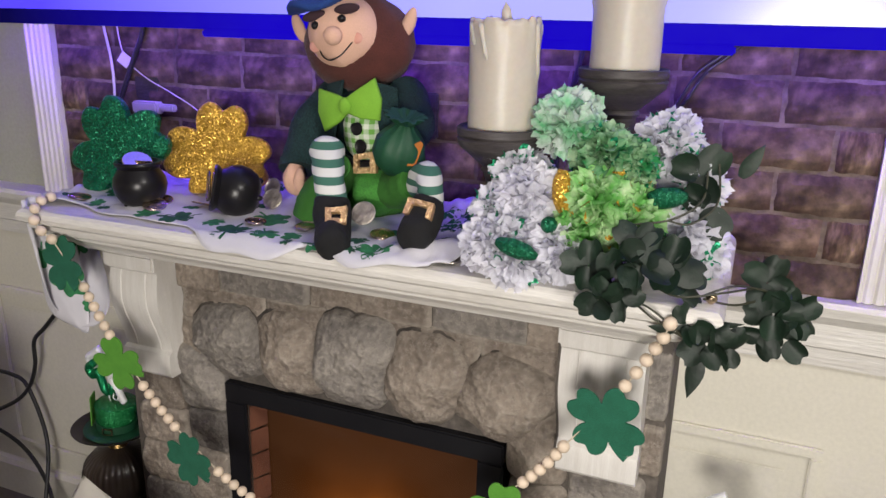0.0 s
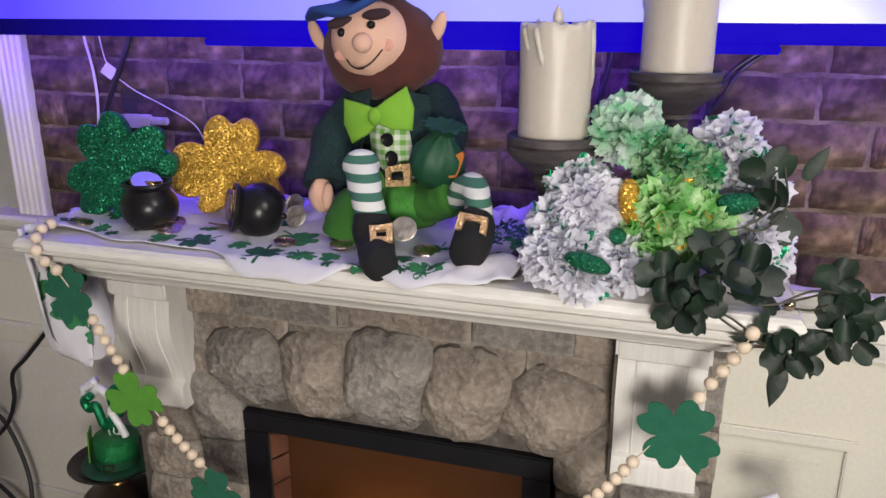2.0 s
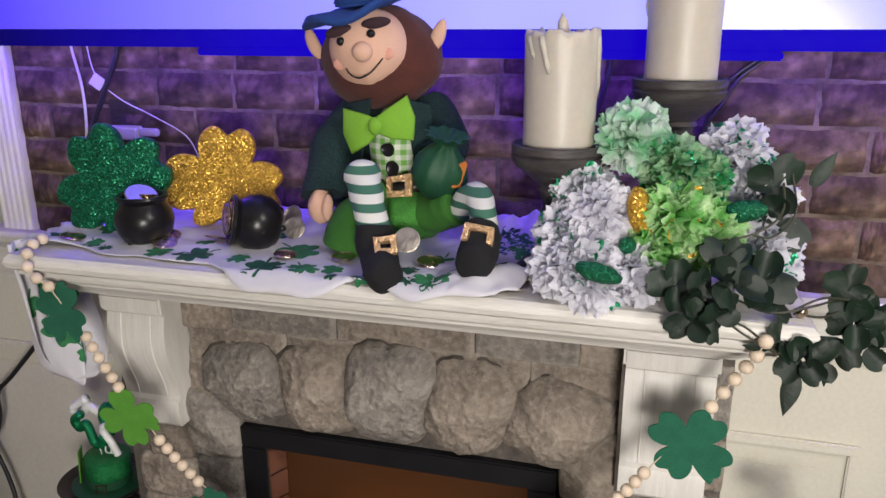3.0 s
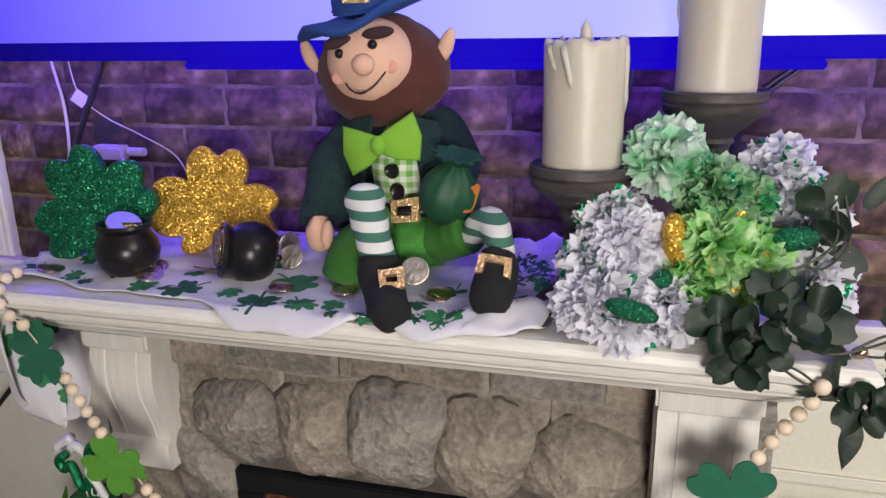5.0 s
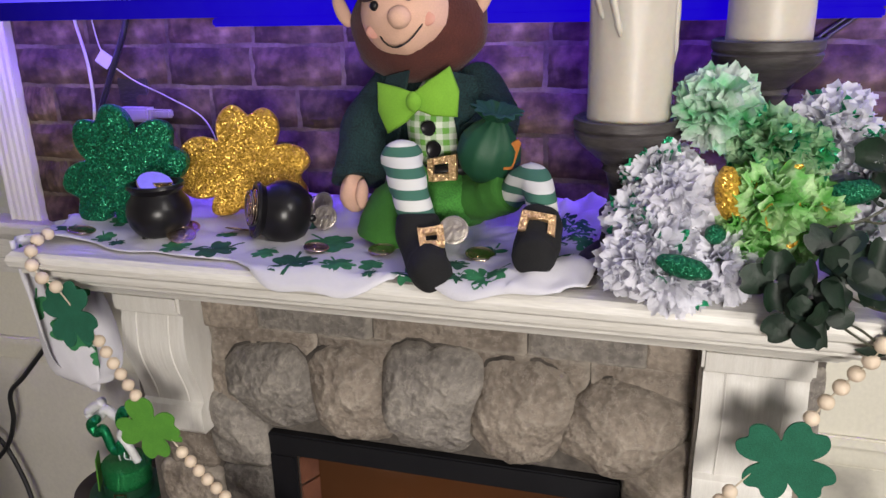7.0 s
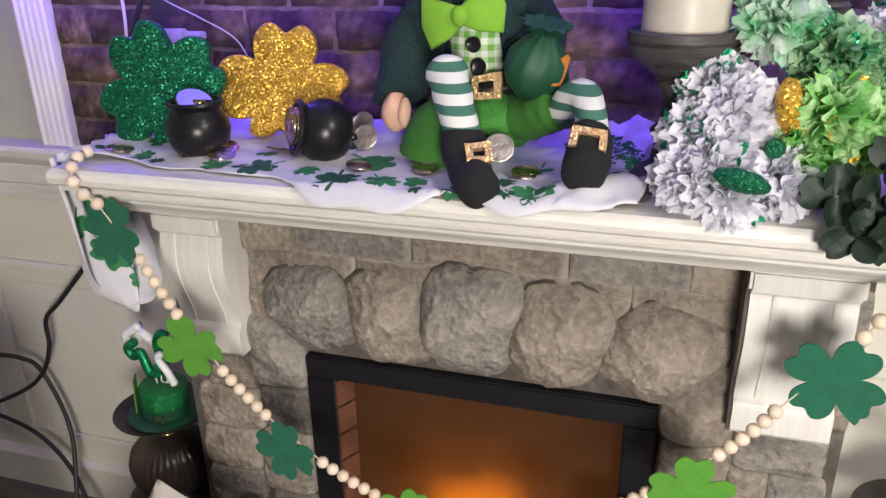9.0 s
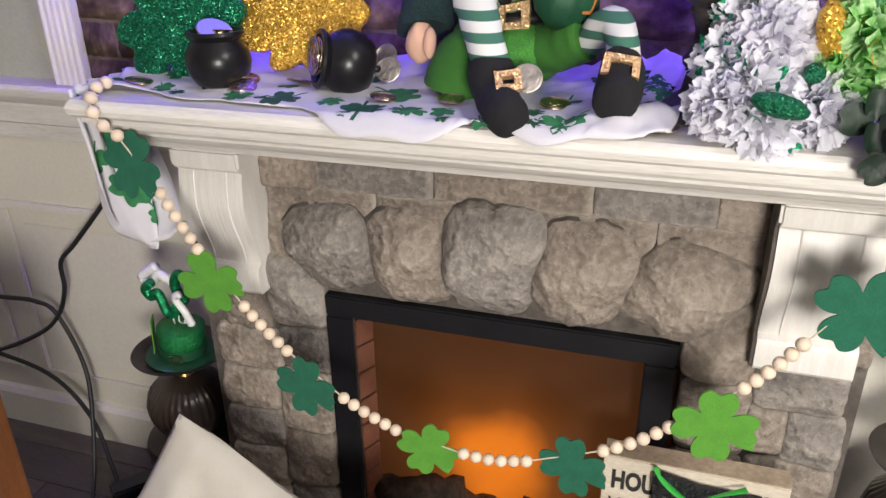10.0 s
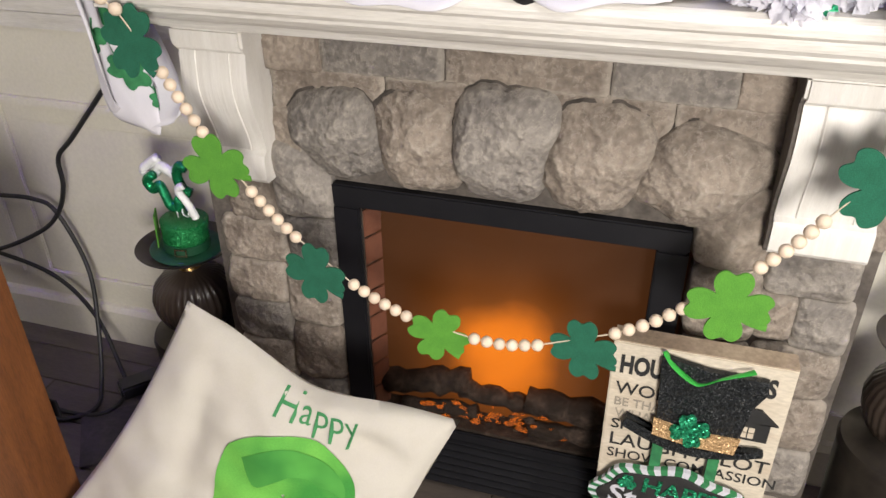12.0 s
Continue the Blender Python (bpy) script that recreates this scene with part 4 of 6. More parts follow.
# ---- candles on turned wooden holders ----
def candle_set(x, y, base, height, r):
    h = thing("candle_holder", "grey-washed turned wooden pillar candle holder", "candle holder", pose(x, y, TOP), "candle holders")
    hh = base - TOP
    prof = [(0.0, 0), (0.060, 0), (0.060, 0.010), (0.054, 0.016), (0.044, 0.022), (0.030, 0.032), (0.024, hh * 0.30), (0.031, hh * 0.34), (0.032, hh * 0.38), (0.022, hh * 0.43), (0.020, hh * 0.55), (0.025, hh - 0.070), (0.031, hh - 0.064), (0.027, hh - 0.058)]
    part("stem", Geo().lathe(prof, 40), holder_wood, h, "", None, 35)
    dish = [(0.0, hh - 0.0575), (0.028, hh - 0.0575), (0.044, hh - 0.044), (0.058, hh - 0.032), (0.066, hh - 0.024), (0.069, hh - 0.014), (0.066, hh - 0.011), (0.069, hh - 0.007), (0.069, hh + 0.003), (0.066, hh + 0.005), (0.062, hh + 0.001), (0.0, hh - 0.001)]
    part("dish", Geo().lathe(dish, 48), holder_wood, h, "", None, 35)
    c = thing("pillar_candle", "ivory flameless pillar candle with melted wax drips", "candle", pose(x, y, base), "pillar candles")
    n = 72
    prof = [(r * 0.985, 0.0), (r, 0.004)] + [(r, 0.004 + (height - 0.012) * k / 14) for k in range(1, 15)] + [(r * 0.97, height), (r * 0.86, height + 0.001), (r * 0.78, height - 0.008), (r * 0.4, height - 0.012), (0.002, height - 0.012)]
    vs, fs, k = [], [], len(prof)
    for i in range(n):
        a = 2 * math.pi * i / n
        d = noise.noise(Vector((math.cos(a) * 3.2, math.sin(a) * 3.2, x * 9)))
        d2 = noise.noise(Vector((math.cos(a) * 7, math.sin(a) * 7, x * 5)))
        for rr, z in prof:
            run = smooth(height * (0.62 - 0.8 * max(0, d)), height, z)
            w = 1 + 0.05 * run * max(0.0, d2 + 0.2) + 0.012 * noise.noise(Vector((math.cos(a) * 2, z * 30, x)))
            vs.append((rr * w * math.cos(a), rr * w * math.sin(a), z + (0.009 * d2 if z > height * 0.93 else 0)))
    for i in range(n):
        for j in range(k - 1):
            a, b = i * k + j, ((i + 1) % n) * k + j
            fs.append((a, b, b + 1, a + 1))
    fs += [[i * k for i in range(n)][::-1], [i * k + k - 1 for i in range(n)]]
    body = part("wax_body", Geo().add(vs, fs), wax, c, "", None, 180)
    for i in range(6):
        a, l = rnd.uniform(0, 6.28), rnd.uniform(0.03, 0.09)
        rr = r * 0.992
        pts = [(rr * math.cos(a + 0.05 * q), rr * math.sin(a + 0.05 * q), height - 0.006 - l * q / 5) for q in range(6)]
        part("wax_drip", Geo().tube(pts, [0.0045, 0.0052, 0.0046, 0.0040, 0.0046, 0.0020], 8), wax, body, "", None, 180)
    part("flame_tip", Geo().tube([(0, 0, height - 0.013), (0.001, 0, height + 0.004), (0.0, 0.001, height + 0.014), (-0.001, 0, height + 0.026)], [0.004, 0.0085, 0.0075, 0.0008], 12), wax, c, "plastic flame tip", None, 180)


candle_set(0.300, -0.320, 1.236, 0.163, 0.0525)
candle_set(0.467, -0.240, 1.327, 0.170, 0.0525)

# ---- the seated doll, one mesh ----
felt_jacket = material("felt_jacket", (0.005, 0.022, 0.024), 0.95, second=(0.008, 0.032, 0.033), scale=60, grain=0.75, grain_scale=420, bump=0.9, bump_scale=420)
# trouser green with its shade put into the colour; the lap is a brighter copy
felt_pants_shaded = material("felt_pants_shaded", (0.034, 0.150, 0.017), 0.9, second=(0.027, 0.122, 0.014), scale=20, grain=0.12, grain_scale=500, bump=0.3, bump_scale=400)
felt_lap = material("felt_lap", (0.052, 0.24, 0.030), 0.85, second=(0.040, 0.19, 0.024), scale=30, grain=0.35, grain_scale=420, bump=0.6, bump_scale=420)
felt_lime = material("felt_lime", (0.20, 0.44, 0.035), 0.9, second=(0.17, 0.38, 0.03), scale=20, grain=0.08, grain_scale=500, bump=0.25, bump_scale=400)
felt_skin = material("felt_skin", (0.68, 0.42, 0.31), 0.9, second=(0.64, 0.39, 0.29), scale=20, grain=0.05, grain_scale=500, bump=0.2, bump_scale=400, sheen=0.0)
felt_blush = material("felt_blush", (0.66, 0.30, 0.24), 0.9, second=(0.66, 0.36, 0.28), scale=60)
felt_beard = material("felt_beard", (0.085, 0.022, 0.016), 0.95, second=(0.065, 0.017, 0.013), scale=30, grain=0.2, grain_scale=500, bump=0.5, bump_scale=300, sheen=0.08)
felt_black = material("felt_black", (0.004, 0.004, 0.005), 0.95, second=(0.007, 0.007, 0.008), scale=30, grain=0.2, grain_scale=500, bump=0.3, bump_scale=400)
felt_brow = material("felt_brow", (0.045, 0.020, 0.028), 0.95, second=(0.035, 0.016, 0.022), scale=30)
# hat felt with the screen's blue haze put into its colour
felt_hat_hazed = material("felt_hat_hazed", (0.014, 0.050, 0.22), 0.95, second=(0.014, 0.06, 0.26), scale=30, grain=0.2, grain_scale=500, bump=0.3, bump_scale=400)
sock = stripes("sock", (0.62, 0.62, 0.60), (0.045, 0.14, 0.10), 2, 0.026, 0.52)
gingham = stripes("gingham", (0.68, 0.72, 0.62), (0.16, 0.40, 0.07), 2, 0.018, 0.5, check=True)
orange_felt = material("orange_felt", (0.42, 0.14, 0.02), 0.9, second=(0.34, 0.11, 0.02), scale=40)
satin_green = material("satin_green", (0.004, 0.045, 0.019), 0.6, second=(0.006, 0.062, 0.026), scale=20, bump=0.6, bump_scale=34)
MATS = [felt_jacket, felt_pants_shaded, felt_lime, felt_skin, felt_beard, felt_black, felt_hat_hazed, sock, gingham, glit_copper, pot_black, orange_felt, satin_green, felt_blush, felt_lap, felt_brow]
JACKET, PANTS, LIME, SKIN, BEARD, BLACK, HAT, SOCK, CHECK, COPPER, BUTTON, ORANGE, SATIN, BLUSH, LAP, BROW = range(16)
d = Geo()
# body, coat and shirt
d.ball((-0.005, -0.155, 1.165), (0.090, 0.080, 0.122), JACKET, None, 32, 20, 0.12, 2)
d.ball((0.008, -0.185, 1.195), (0.055, 0.060, 0.085), CHECK, None, 28, 18)
d.ball((0.018, -0.190, 1.095), (0.080, 0.085, 0.062), PANTS, None, 32, 18, 0.14, 4)
for s in (-1, 1):
    lap = [(0.0, 0.085), (0.045 * s, 0.075), (0.050 * s, -0.02), (0.034 * s, -0.07), (0.018 * s, -0.01)]
    d.slab(lap if s > 0 else lap[::-1], 0.006, JACKET, facing(0.004 + 0.030 * s, -0.246, 1.205, 0, 22 * s, -4), 0.001)
# sleeves and hand, sack under the other arm
d.tube(catmull([(-0.066, -0.165, 1.262), (-0.100, -0.20, 1.215), (-0.108, -0.235, 1.165), (-0.106, -0.262, 1.126)], 6), [0.040 + 0.0015 * math.sin(i * 0.9) for i in range(19)], 18, JACKET)
d.tube([(-0.107, -0.255, 1.140), (-0.106, -0.264, 1.124)], [0.0430, 0.0425], 20, JACKET)
d.ball((-0.105, -0.282, 1.110), (0.021, 0.022, 0.034), SKIN, pose(0, 0, 0, 20, 0, 0), 18, 12, 0.08)
d.ball((-0.083, -0.298, 1.112), (0.010, 0.011, 0.022), SKIN, None, 12, 8)
d.tube(catmull([(0.055, -0.150, 1.262), (0.086, -0.180, 1.235), (0.098, -0.215, 1.205), (0.090, -0.255, 1.185)], 6), [0.038 + 0.0015 * math.sin(i * 0.8) for i in range(19)], 18, JACKET)
sack = [(0.004, -0.046), (0.024, -0.043), (0.040, -0.028), (0.046, -0.006), (0.042, 0.016), (0.030, 0.032), (0.019, 0.041), (0.016, 0.045), (0.024, 0.052), (0.034, 0.062), (0.030, 0.063), (0.010, 0.050)]
d.lathe(sack, 54, SATIN, pose(0.108, -0.282, 1.184, 10, 14, 0), wob=lambda a, j: 1 + 0.0016 * j * j * math.sin(11 * a + 0.4 * j) + 0.045 * math.sin(3 * a + 0.6 * j))
d.slab([(-0.006, -0.026), (0.007, -0.024), (0.008, 0.016), (0.003, 0.020), (-0.008, 0.012)], 0.004, ORANGE, facing(0.145, -0.302, 1.184, -16, 36))
# legs: flared trousers, lap in a brighter copy of their green, socks, shoes
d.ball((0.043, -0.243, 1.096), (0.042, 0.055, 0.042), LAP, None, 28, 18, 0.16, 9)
d.tube(catmull([(-0.030, -0.215, 1.100), (-0.022, -0.270, 1.115), (-0.002, -0.312, 1.146)], 6), [0.042 - 0.0012 * i for i in range(13)], 18, PANTS)
d.tube(catmull([(0.004, -0.316, 1.152), (-0.014, -0.305, 1.122), (-0.034, -0.298, 1.088), (-0.041, -0.292, 1.060)], 6), [0.020 + 0.0019 * i - 0.0008 * math.sin(i * 1.1) for i in range(19)], 22, PANTS)
d.tube(catmull([(0.050, -0.235, 1.098), (0.095, -0.262, 1.108), (0.122, -0.280, 1.121), (0.142, -0.292, 1.128)], 6), [0.036 - 0.0003 * i + 0.0006 * math.sin(i * 1.3) for i in range(19)], 20, PANTS)
d.tube(catmull([(-0.012, -0.318, 1.174), (-0.009, -0.324, 1.172), (-0.002, -0.337, 1.160), (0.011, -0.356, 1.135), (0.021, -0.367, 1.112), (0.027, -0.376, 1.088)], 6), [0.016, 0.024, 0.028, 0.030, 0.031, 0.031] + [0.031, 0.031, 0.030, 0.029, 0.029, 0.028] + [0.028] * 6 + [0.0265] * 6 + [0.026] * 7, 22, SOCK)
d.tube(catmull([(0.146, -0.292, 1.122), (0.164, -0.314, 1.146), (0.184, -0.332, 1.152), (0.196, -0.350, 1.134), (0.198, -0.364, 1.105)], 6), [0.021] * 6 + [0.0215] * 12 + [0.0225] * 7, 22, SOCK)
d.tube(catmull([(0.024, -0.372, 1.108), (0.030, -0.385, 1.082), (0.045, -0.405, 1.062), (0.064, -0.440, 1.055), (0.080, -0.462, 1.052)], 6), [0.026, 0.029, 0.030, 0.031, 0.032, 0.032] + [0.032] * 8 + [0.032, 0.031, 0.031, 0.031, 0.030, 0.030, 0.029, 0.028, 0.025, 0.020, 0.011], 20, BLACK)
d.tube(catmull([(0.197, -0.362, 1.122), (0.197, -0.374, 1.102), (0.196, -0.392, 1.084), (0.195, -0.414, 1.074), (0.194, -0.432, 1.070)], 6), [0.024, 0.026, 0.027, 0.028, 0.029, 0.029] + [0.029] * 8 + [0.029, 0.029, 0.029, 0.028, 0.028, 0.028, 0.027, 0.026, 0.023, 0.018, 0.010], 20, BLACK)


def buckle(m, w, h, t):
    for a in (-1, 1):
        d.box(a * w / 2 - t / 2, a * w / 2 + t / 2, -h / 2 - t / 2, h / 2 + t / 2, -0.006, 0.004, COPPER, m)
        d.box(-w / 2 + t / 2, w / 2 - t / 2, a * h / 2 - t / 2, a * h / 2 + t / 2, -0.006, 0.004, COPPER, m)


buckle(facing(0.0600, -0.4225, 1.0930, 10, 14, -40), 0.028, 0.022, 0.010)
fm = facing(0.198, -0.4005, 1.1160, -8, 4, -36)
d.box(-0.022, 0.022, 0.002, 0.011, -0.006, 0.004, COPPER, fm)
for a in (-1, 1):
    d.box(a * 0.018 - 0.0045, a * 0.018 + 0.0045, -0.016, 0.002, -0.006, 0.004, COPPER, fm)
# belt, buttons, bow tie
d.tube([(0.018 + 0.078 * math.cos(a), -0.172 - 0.078 * math.sin(a), 1.146 + 0.004 * math.cos(2 * a)) for a in [math.pi * (0.02 + 0.96 * i / 20) for i in range(21)]], 0.011, 10, BUTTON)
buckle(facing(0.032, -0.2660, 1.150, 4, 2, -4), 0.034, 0.026, 0.010)
for x, z in ((0.010, 1.207), (0.015, 1.176)):
    d.lathe([(0, 0), (0.010, 0), (0.0118, 0.002), (0.0118, 0.0035), (0.010, 0.0048), (0.0085, 0.0036), (0, 0.0036)], 24, BUTTON, facing(x, -0.2500, z, 0, 0, -6))
for s in (-1, 1):
    wing = [(0.0, -0.012), (0.020 * s, -0.026), (0.056 * s, -0.036), (0.064 * s, 0.0), (0.058 * s, 0.038), (0.024 * s, 0.022), (0.0, 0.012)]
    d.slab(wing if s > 0 else wing[::-1], 0.014, LIME, facing(-0.008, -0.255, 1.247, 12, 10 * s, -6), 0.004)
d.ball((-0.008, -0.262, 1.247), (0.011, 0.010, 0.014), LIME, None, 14, 10)
# head: beard, face, nose, ears, eyes, smile
d.ball((-0.028, -0.172, 1.350), (0.108, 0.076, 0.090), BEARD, None, 36, 24, 0.05, 3)
d.ball((-0.032, -0.214, 1.370), (0.071, 0.058, 0.064), SKIN, None, 36, 24)
d.ball((-0.022, -0.276, 1.366), (0.017, 0.015, 0.0165), SKIN, None, 18, 12)
for s, x, z in ((-1, -0.150, 1.376), (1, 0.076, 1.390)):
    d.ball((x, -0.18, z), (0.012, 0.009, 0.028), SKIN, pose(0, 0, 0, 0, 22 * s, 0), 16, 12)
for x, z, t in ((-0.062, 1.383, 12), (-0.010, 1.395, 12)):
    d.ball((x, -0.2655, z), 0.0072, BUTTON, None, 14, 10)
for x, z, r in ((-0.068, 1.399, 14), (-0.003, 1.412, 6)):
    d.ball((x, -0.2605, z), (0.025, 0.007, 0.009), BROW, pose(0, 0, 0, 0, -r, 0), 18, 10)
smile = [(-0.066 + 0.072 * t + 0.004, -0.2755 + 0.020 * (2 * t - 1) ** 2, 1.345 + 0.018 * t - 0.030 * (1 - (2 * t - 1) ** 2)) for t in [i / 14 for i in range(15)]]
d.tube(smile, 0.0013, 6, BUTTON)
for x, z in ((-0.070, 1.346), (0.012, 1.363)):
    d.ball((x, -0.2570, z), (0.012, 0.0030, 0.010), BLUSH, None, 14, 8)
# hat: brim, crown, band, buckle
brim = [((0.130 + 0.008 * math.sin(3 * a)) * math.cos(a), 0.104 * math.sin(a)) for a in [2 * math.pi * i / 48 for i in range(48)]]
n0 = len(d.v)
d.slab(brim, 0.014, HAT, pose(-0.040, -0.180, 1.440, 9, -10, 0), 0.005)
for i in range(n0, len(d.v)):
    x, y, z = d.v[i]
    d.v[i] = (x, y, z + 1.4 * (x + 0.052) ** 2 * (1 if x > -0.05 else -0.9) + 0.008 * math.sin(x * 42 + 0.6))
d.lathe([(0.066, 0), (0.062, 0.03), (0.058, 0.07), (0.064, 0.10), (0.062, 0.106), (0.0, 0.108)], 36, HAT, pose(-0.042, -0.168, 1.446, 8, -6, 0))
# black band, given the same haze-blue colour as the hat
d.lathe([(0.068, 0.006), (0.0655, 0.006), (0.0645, 0.034), (0.067, 0.034)], 36, HAT, pose(-0.042, -0.168, 1.446, 8, -6, 0))
buckle(facing(-0.044, -0.240, 1.476, 0, 0, 0), 0.030, 0.036, 0.010)
# soft stuffing under the cloth: shallow dents and creases all over
for i, p in enumerate(d.v):
    q = Vector(p)
    push = Vector((noise.noise(q * 16), noise.noise(q * 16 + Vector((7, 0, 0))), noise.noise(q * 16 + Vector((0, 7, 0))))) * 0.0055
    push += Vector((noise.noise(q * 46), noise.noise(q * 46 + Vector((3, 0, 0))), noise.noise(q * 46 + Vector((0, 3, 0))))) * 0.0022
    d.v[i] = tuple(q + push * (0.35 if q.z > 1.33 else 1.0))
shape("leprechaun_doll", d, MATS, "seated stuffed leprechaun doll with brown beard, green coat and striped stockings", "doll", angle=60)

# ---- bouquet of cloth carnations ----
bouquet = thing("flower_bouquet", "white and green cloth carnations with glitter on the mantel", "flowers")
glit_emerald = glitter("glit_emerald", (0.01, 0.16, 0.075), (0.03, 0.42, 0.2), 420)
glit_deep = glitter("glit_deep", (0.004, 0.075, 0.034), (0.012, 0.19, 0.09), 950)


def carnation(c, axis, r, mat, tips, seed, squash=1.0, share=0.3):
    """Rings of ruffled petals round an axis; some petal tips carry glitter."""
    rn = random.Random(seed)
    g = Geo()
    q = Vector(axis).normalized().to_track_quat("Z", "Y").to_matrix()
    c = Vector(c)
    for k in range(7):
        ph = radians(8 + k * 15)
        cnt = 6 + 3 * k
        for i in range(cnt):
            th = 2 * math.pi * (i + rn.uniform(-0.3, 0.3)) / cnt + k
            p2 = ph + rn.uniform(-0.22, 0.22)
            dr = q @ Vector((math.sin(p2) * math.cos(th), math.sin(p2) * math.sin(th), math.cos(p2) * squash))
            side = dr.cross(q @ Vector((0, 0, 1)) + Vector((0.01, 0.02, 0))).normalized()
            side = (side + 1.1 * rn.uniform(-1, 1) * dr.cross(side)).normalized()
            nrm = dr.cross(side).normalized()
            ln, wd, f0 = r * rn.uniform(0.80, 1.12), r * rn.uniform(0.26, 0.44), rn.uniform(0, 6)
            curl = rn.choice((-1, 1, 1)) * rn.uniform(0.12, 0.40)
            slot = 1 if tips and rn.random() < share else 0
            vs = []
            for a in range(5):
                s = (0.25, 0.52, 0.76, 0.90, 1.0)[a]
                for b in range(9):
                    u = b / 4 - 1
                    edge = 1 - 0.16 * u * u + (0.040 * (-1) ** b + 0.03 * math.sin(b * 1.7 + f0) if a == 4 else 0)
                    vs.append(c + dr * ln * s * edge + side * wd * u * s ** 0.8 + nrm * r * (0.11 * math.sin(u * 5.5 + f0) * s * s + curl * s ** 3))
            g.add(vs, [(a * 9 + b, a * 9 + b + 1, a * 9 + b + 10, a * 9 + b + 9) for a in range(4) for b in range(8)], 0)
            if slot:
                lo = rn.randrange(0, 5)
                for q8 in range(-8 + lo, -8 + lo + 3):
                    g.s[q8] = 1
    g.ball(tuple(c), r * 0.40, 0, None, 12, 8)
    return part("carnation", g, [mat, tips or mat], bouquet, "", None, 180)


for i, (x, y, z, ax, r, mt, tp, sh) in enumerate((
        (0.345, -0.350, 1.175, (-0.3, -0.7, 0.7), 0.046, petal_white, glit_emerald, 0.75), (0.372, -0.385, 1.150, (-0.1, -0.8, 0.5), 0.050, petal_white, None, 0), (0.326, -0.385, 1.120, (-0.5, -0.8, 0.4), 0.046, petal_white, glit_emerald, 0.55),
        (0.352, -0.415, 1.100, (-0.2, -1, 0.4), 0.048, petal_white, glit_emerald, 0.2), (0.326, -0.425, 1.078, (-0.5, -0.8, 0.2), 0.046, petal_white, None, 0), (0.365, -0.438, 1.066, (-0.1, -1, 0.2), 0.046, petal_white, glit_emerald, 0.15),
        (0.425, -0.415, 1.078, (0.2, -1, 0.3), 0.046, petal_white, glit_emerald, 0.12),
        (0.412, -0.330, 1.250, (-0.2, -0.8, 0.7), 0.054, petal_mint, None, 0), (0.470, -0.345, 1.212, (0.0, -0.8, 0.6), 0.050, petal_green, glit_emerald, 0.15), (0.506, -0.335, 1.200, (0.5, -0.7, 0.5), 0.042, petal_green, glit_emerald, 0.8),
        (0.470, -0.385, 1.148, (-0.1, -0.9, 0.5), 0.056, petal_lime, glit_gold, 0.10), (0.512, -0.372, 1.128, (0.3, -0.9, 0.4), 0.054, petal_lime, glit_gold, 0.14), (0.450, -0.395, 1.105, (-0.1, -1, 0.2), 0.048, petal_lime, glit_gold, 0.06),
        (0.548, -0.285, 1.225, (0.3, -0.7, 0.7), 0.052, petal_white, glit_emerald, 0.18), (0.588, -0.290, 1.170, (0.6, -0.7, 0.4), 0.050, petal_white, glit_emerald, 0.2), (0.590, -0.330, 1.110, (0.5, -0.8, 0.3), 0.052, petal_white, glit_emerald, 0.15), (0.610, -0.305, 1.075, (0.7, -0.7, 0.1), 0.046, petal_white, glit_emerald, 0.3))):
    carnation((x, y, z), ax, r, mt, tp, i + 3, 1.0, sh)
    part("stem", Geo().tube(catmull([(x, y, z), (x * 0.6 + 0.19, y * 0.5 - 0.13, 0.6 * z + 0.43), (0.47, -0.26 + i * 0.004, 1.052)], 5), 0.0022, 6), wire_mat, bouquet, "green wire stem")


def pod(x, y, z, r, turn, mat, label):
    part("glitter_pod", Geo().ball((0, 0, 0), r, 0, None, 24, 16, 0.1), mat, bouquet, label, pose(x, y, z, 0, turn, 0), 180)


pod(0.424, -0.408, 1.166, (0.016, 0.016, 0.033), -8, glit_gold, "gold glitter pod")
pod(0.378, -0.474, 1.094, (0.032, 0.012, 0.013), 14, glit_deep, "green glitter pod")
pod(0.412, -0.430, 1.122, (0.012, 0.011, 0.012), 0, glit_deep, "green glitter pod")
pod(0.562, -0.372, 1.165, (0.030, 0.014, 0.015), -10, glit_deep, "green glitter pod")


# ---- cloth shamrock vine ----
vine = thing("shamrock_vine", "dark green cloth shamrock vine trailing off the mantel end", "artificial vine")


def leaflet_geo(w, cup, seed):
    vs, fs, n = [], [], 22
    for j in range(6):
        r = j / 5
        for i in range(n):
            a = 2 * math.pi * i / n
            k = 0.78 + 0.22 * abs(math.sin(a * 0.5 + math.pi / 2)) - 0.34 * math.exp(-((a - math.pi / 2) / 0.26) ** 2)
            k *= 1 - 0.35 * max(0.0, -math.sin(a)) ** 3 * 0.3
            x, y = w * r * k * math.cos(a) * 0.92, w * r * k * math.sin(a) * 1.05 + w * 0.95
            z = cup * w * (r * r) * (0.6 + 0.5 * math.cos(2 * a)) + 0.12 * w * abs(x / w) + 0.05 * w * noise.noise(Vector((x * 60, y * 60, seed)))
            vs.append((x, y, z))
    for j in range(5):
        for i in range(n):
            a, b = j * n + i, j * n + (i + 1) % n
            fs.append((a, b, b + n, a + n))
    return Geo().add(vs, fs)


leaf_meshes = []
for i, (w, cup) in enumerate(((0.026, 0.35), (0.028, -0.25), (0.024, 0.5), (0.027, -0.45))):
    lg = leaflet_geo(w, cup, i * 3.7)
    leaf_meshes.append(lg.mesh("leaf", leaf_dark, 180))


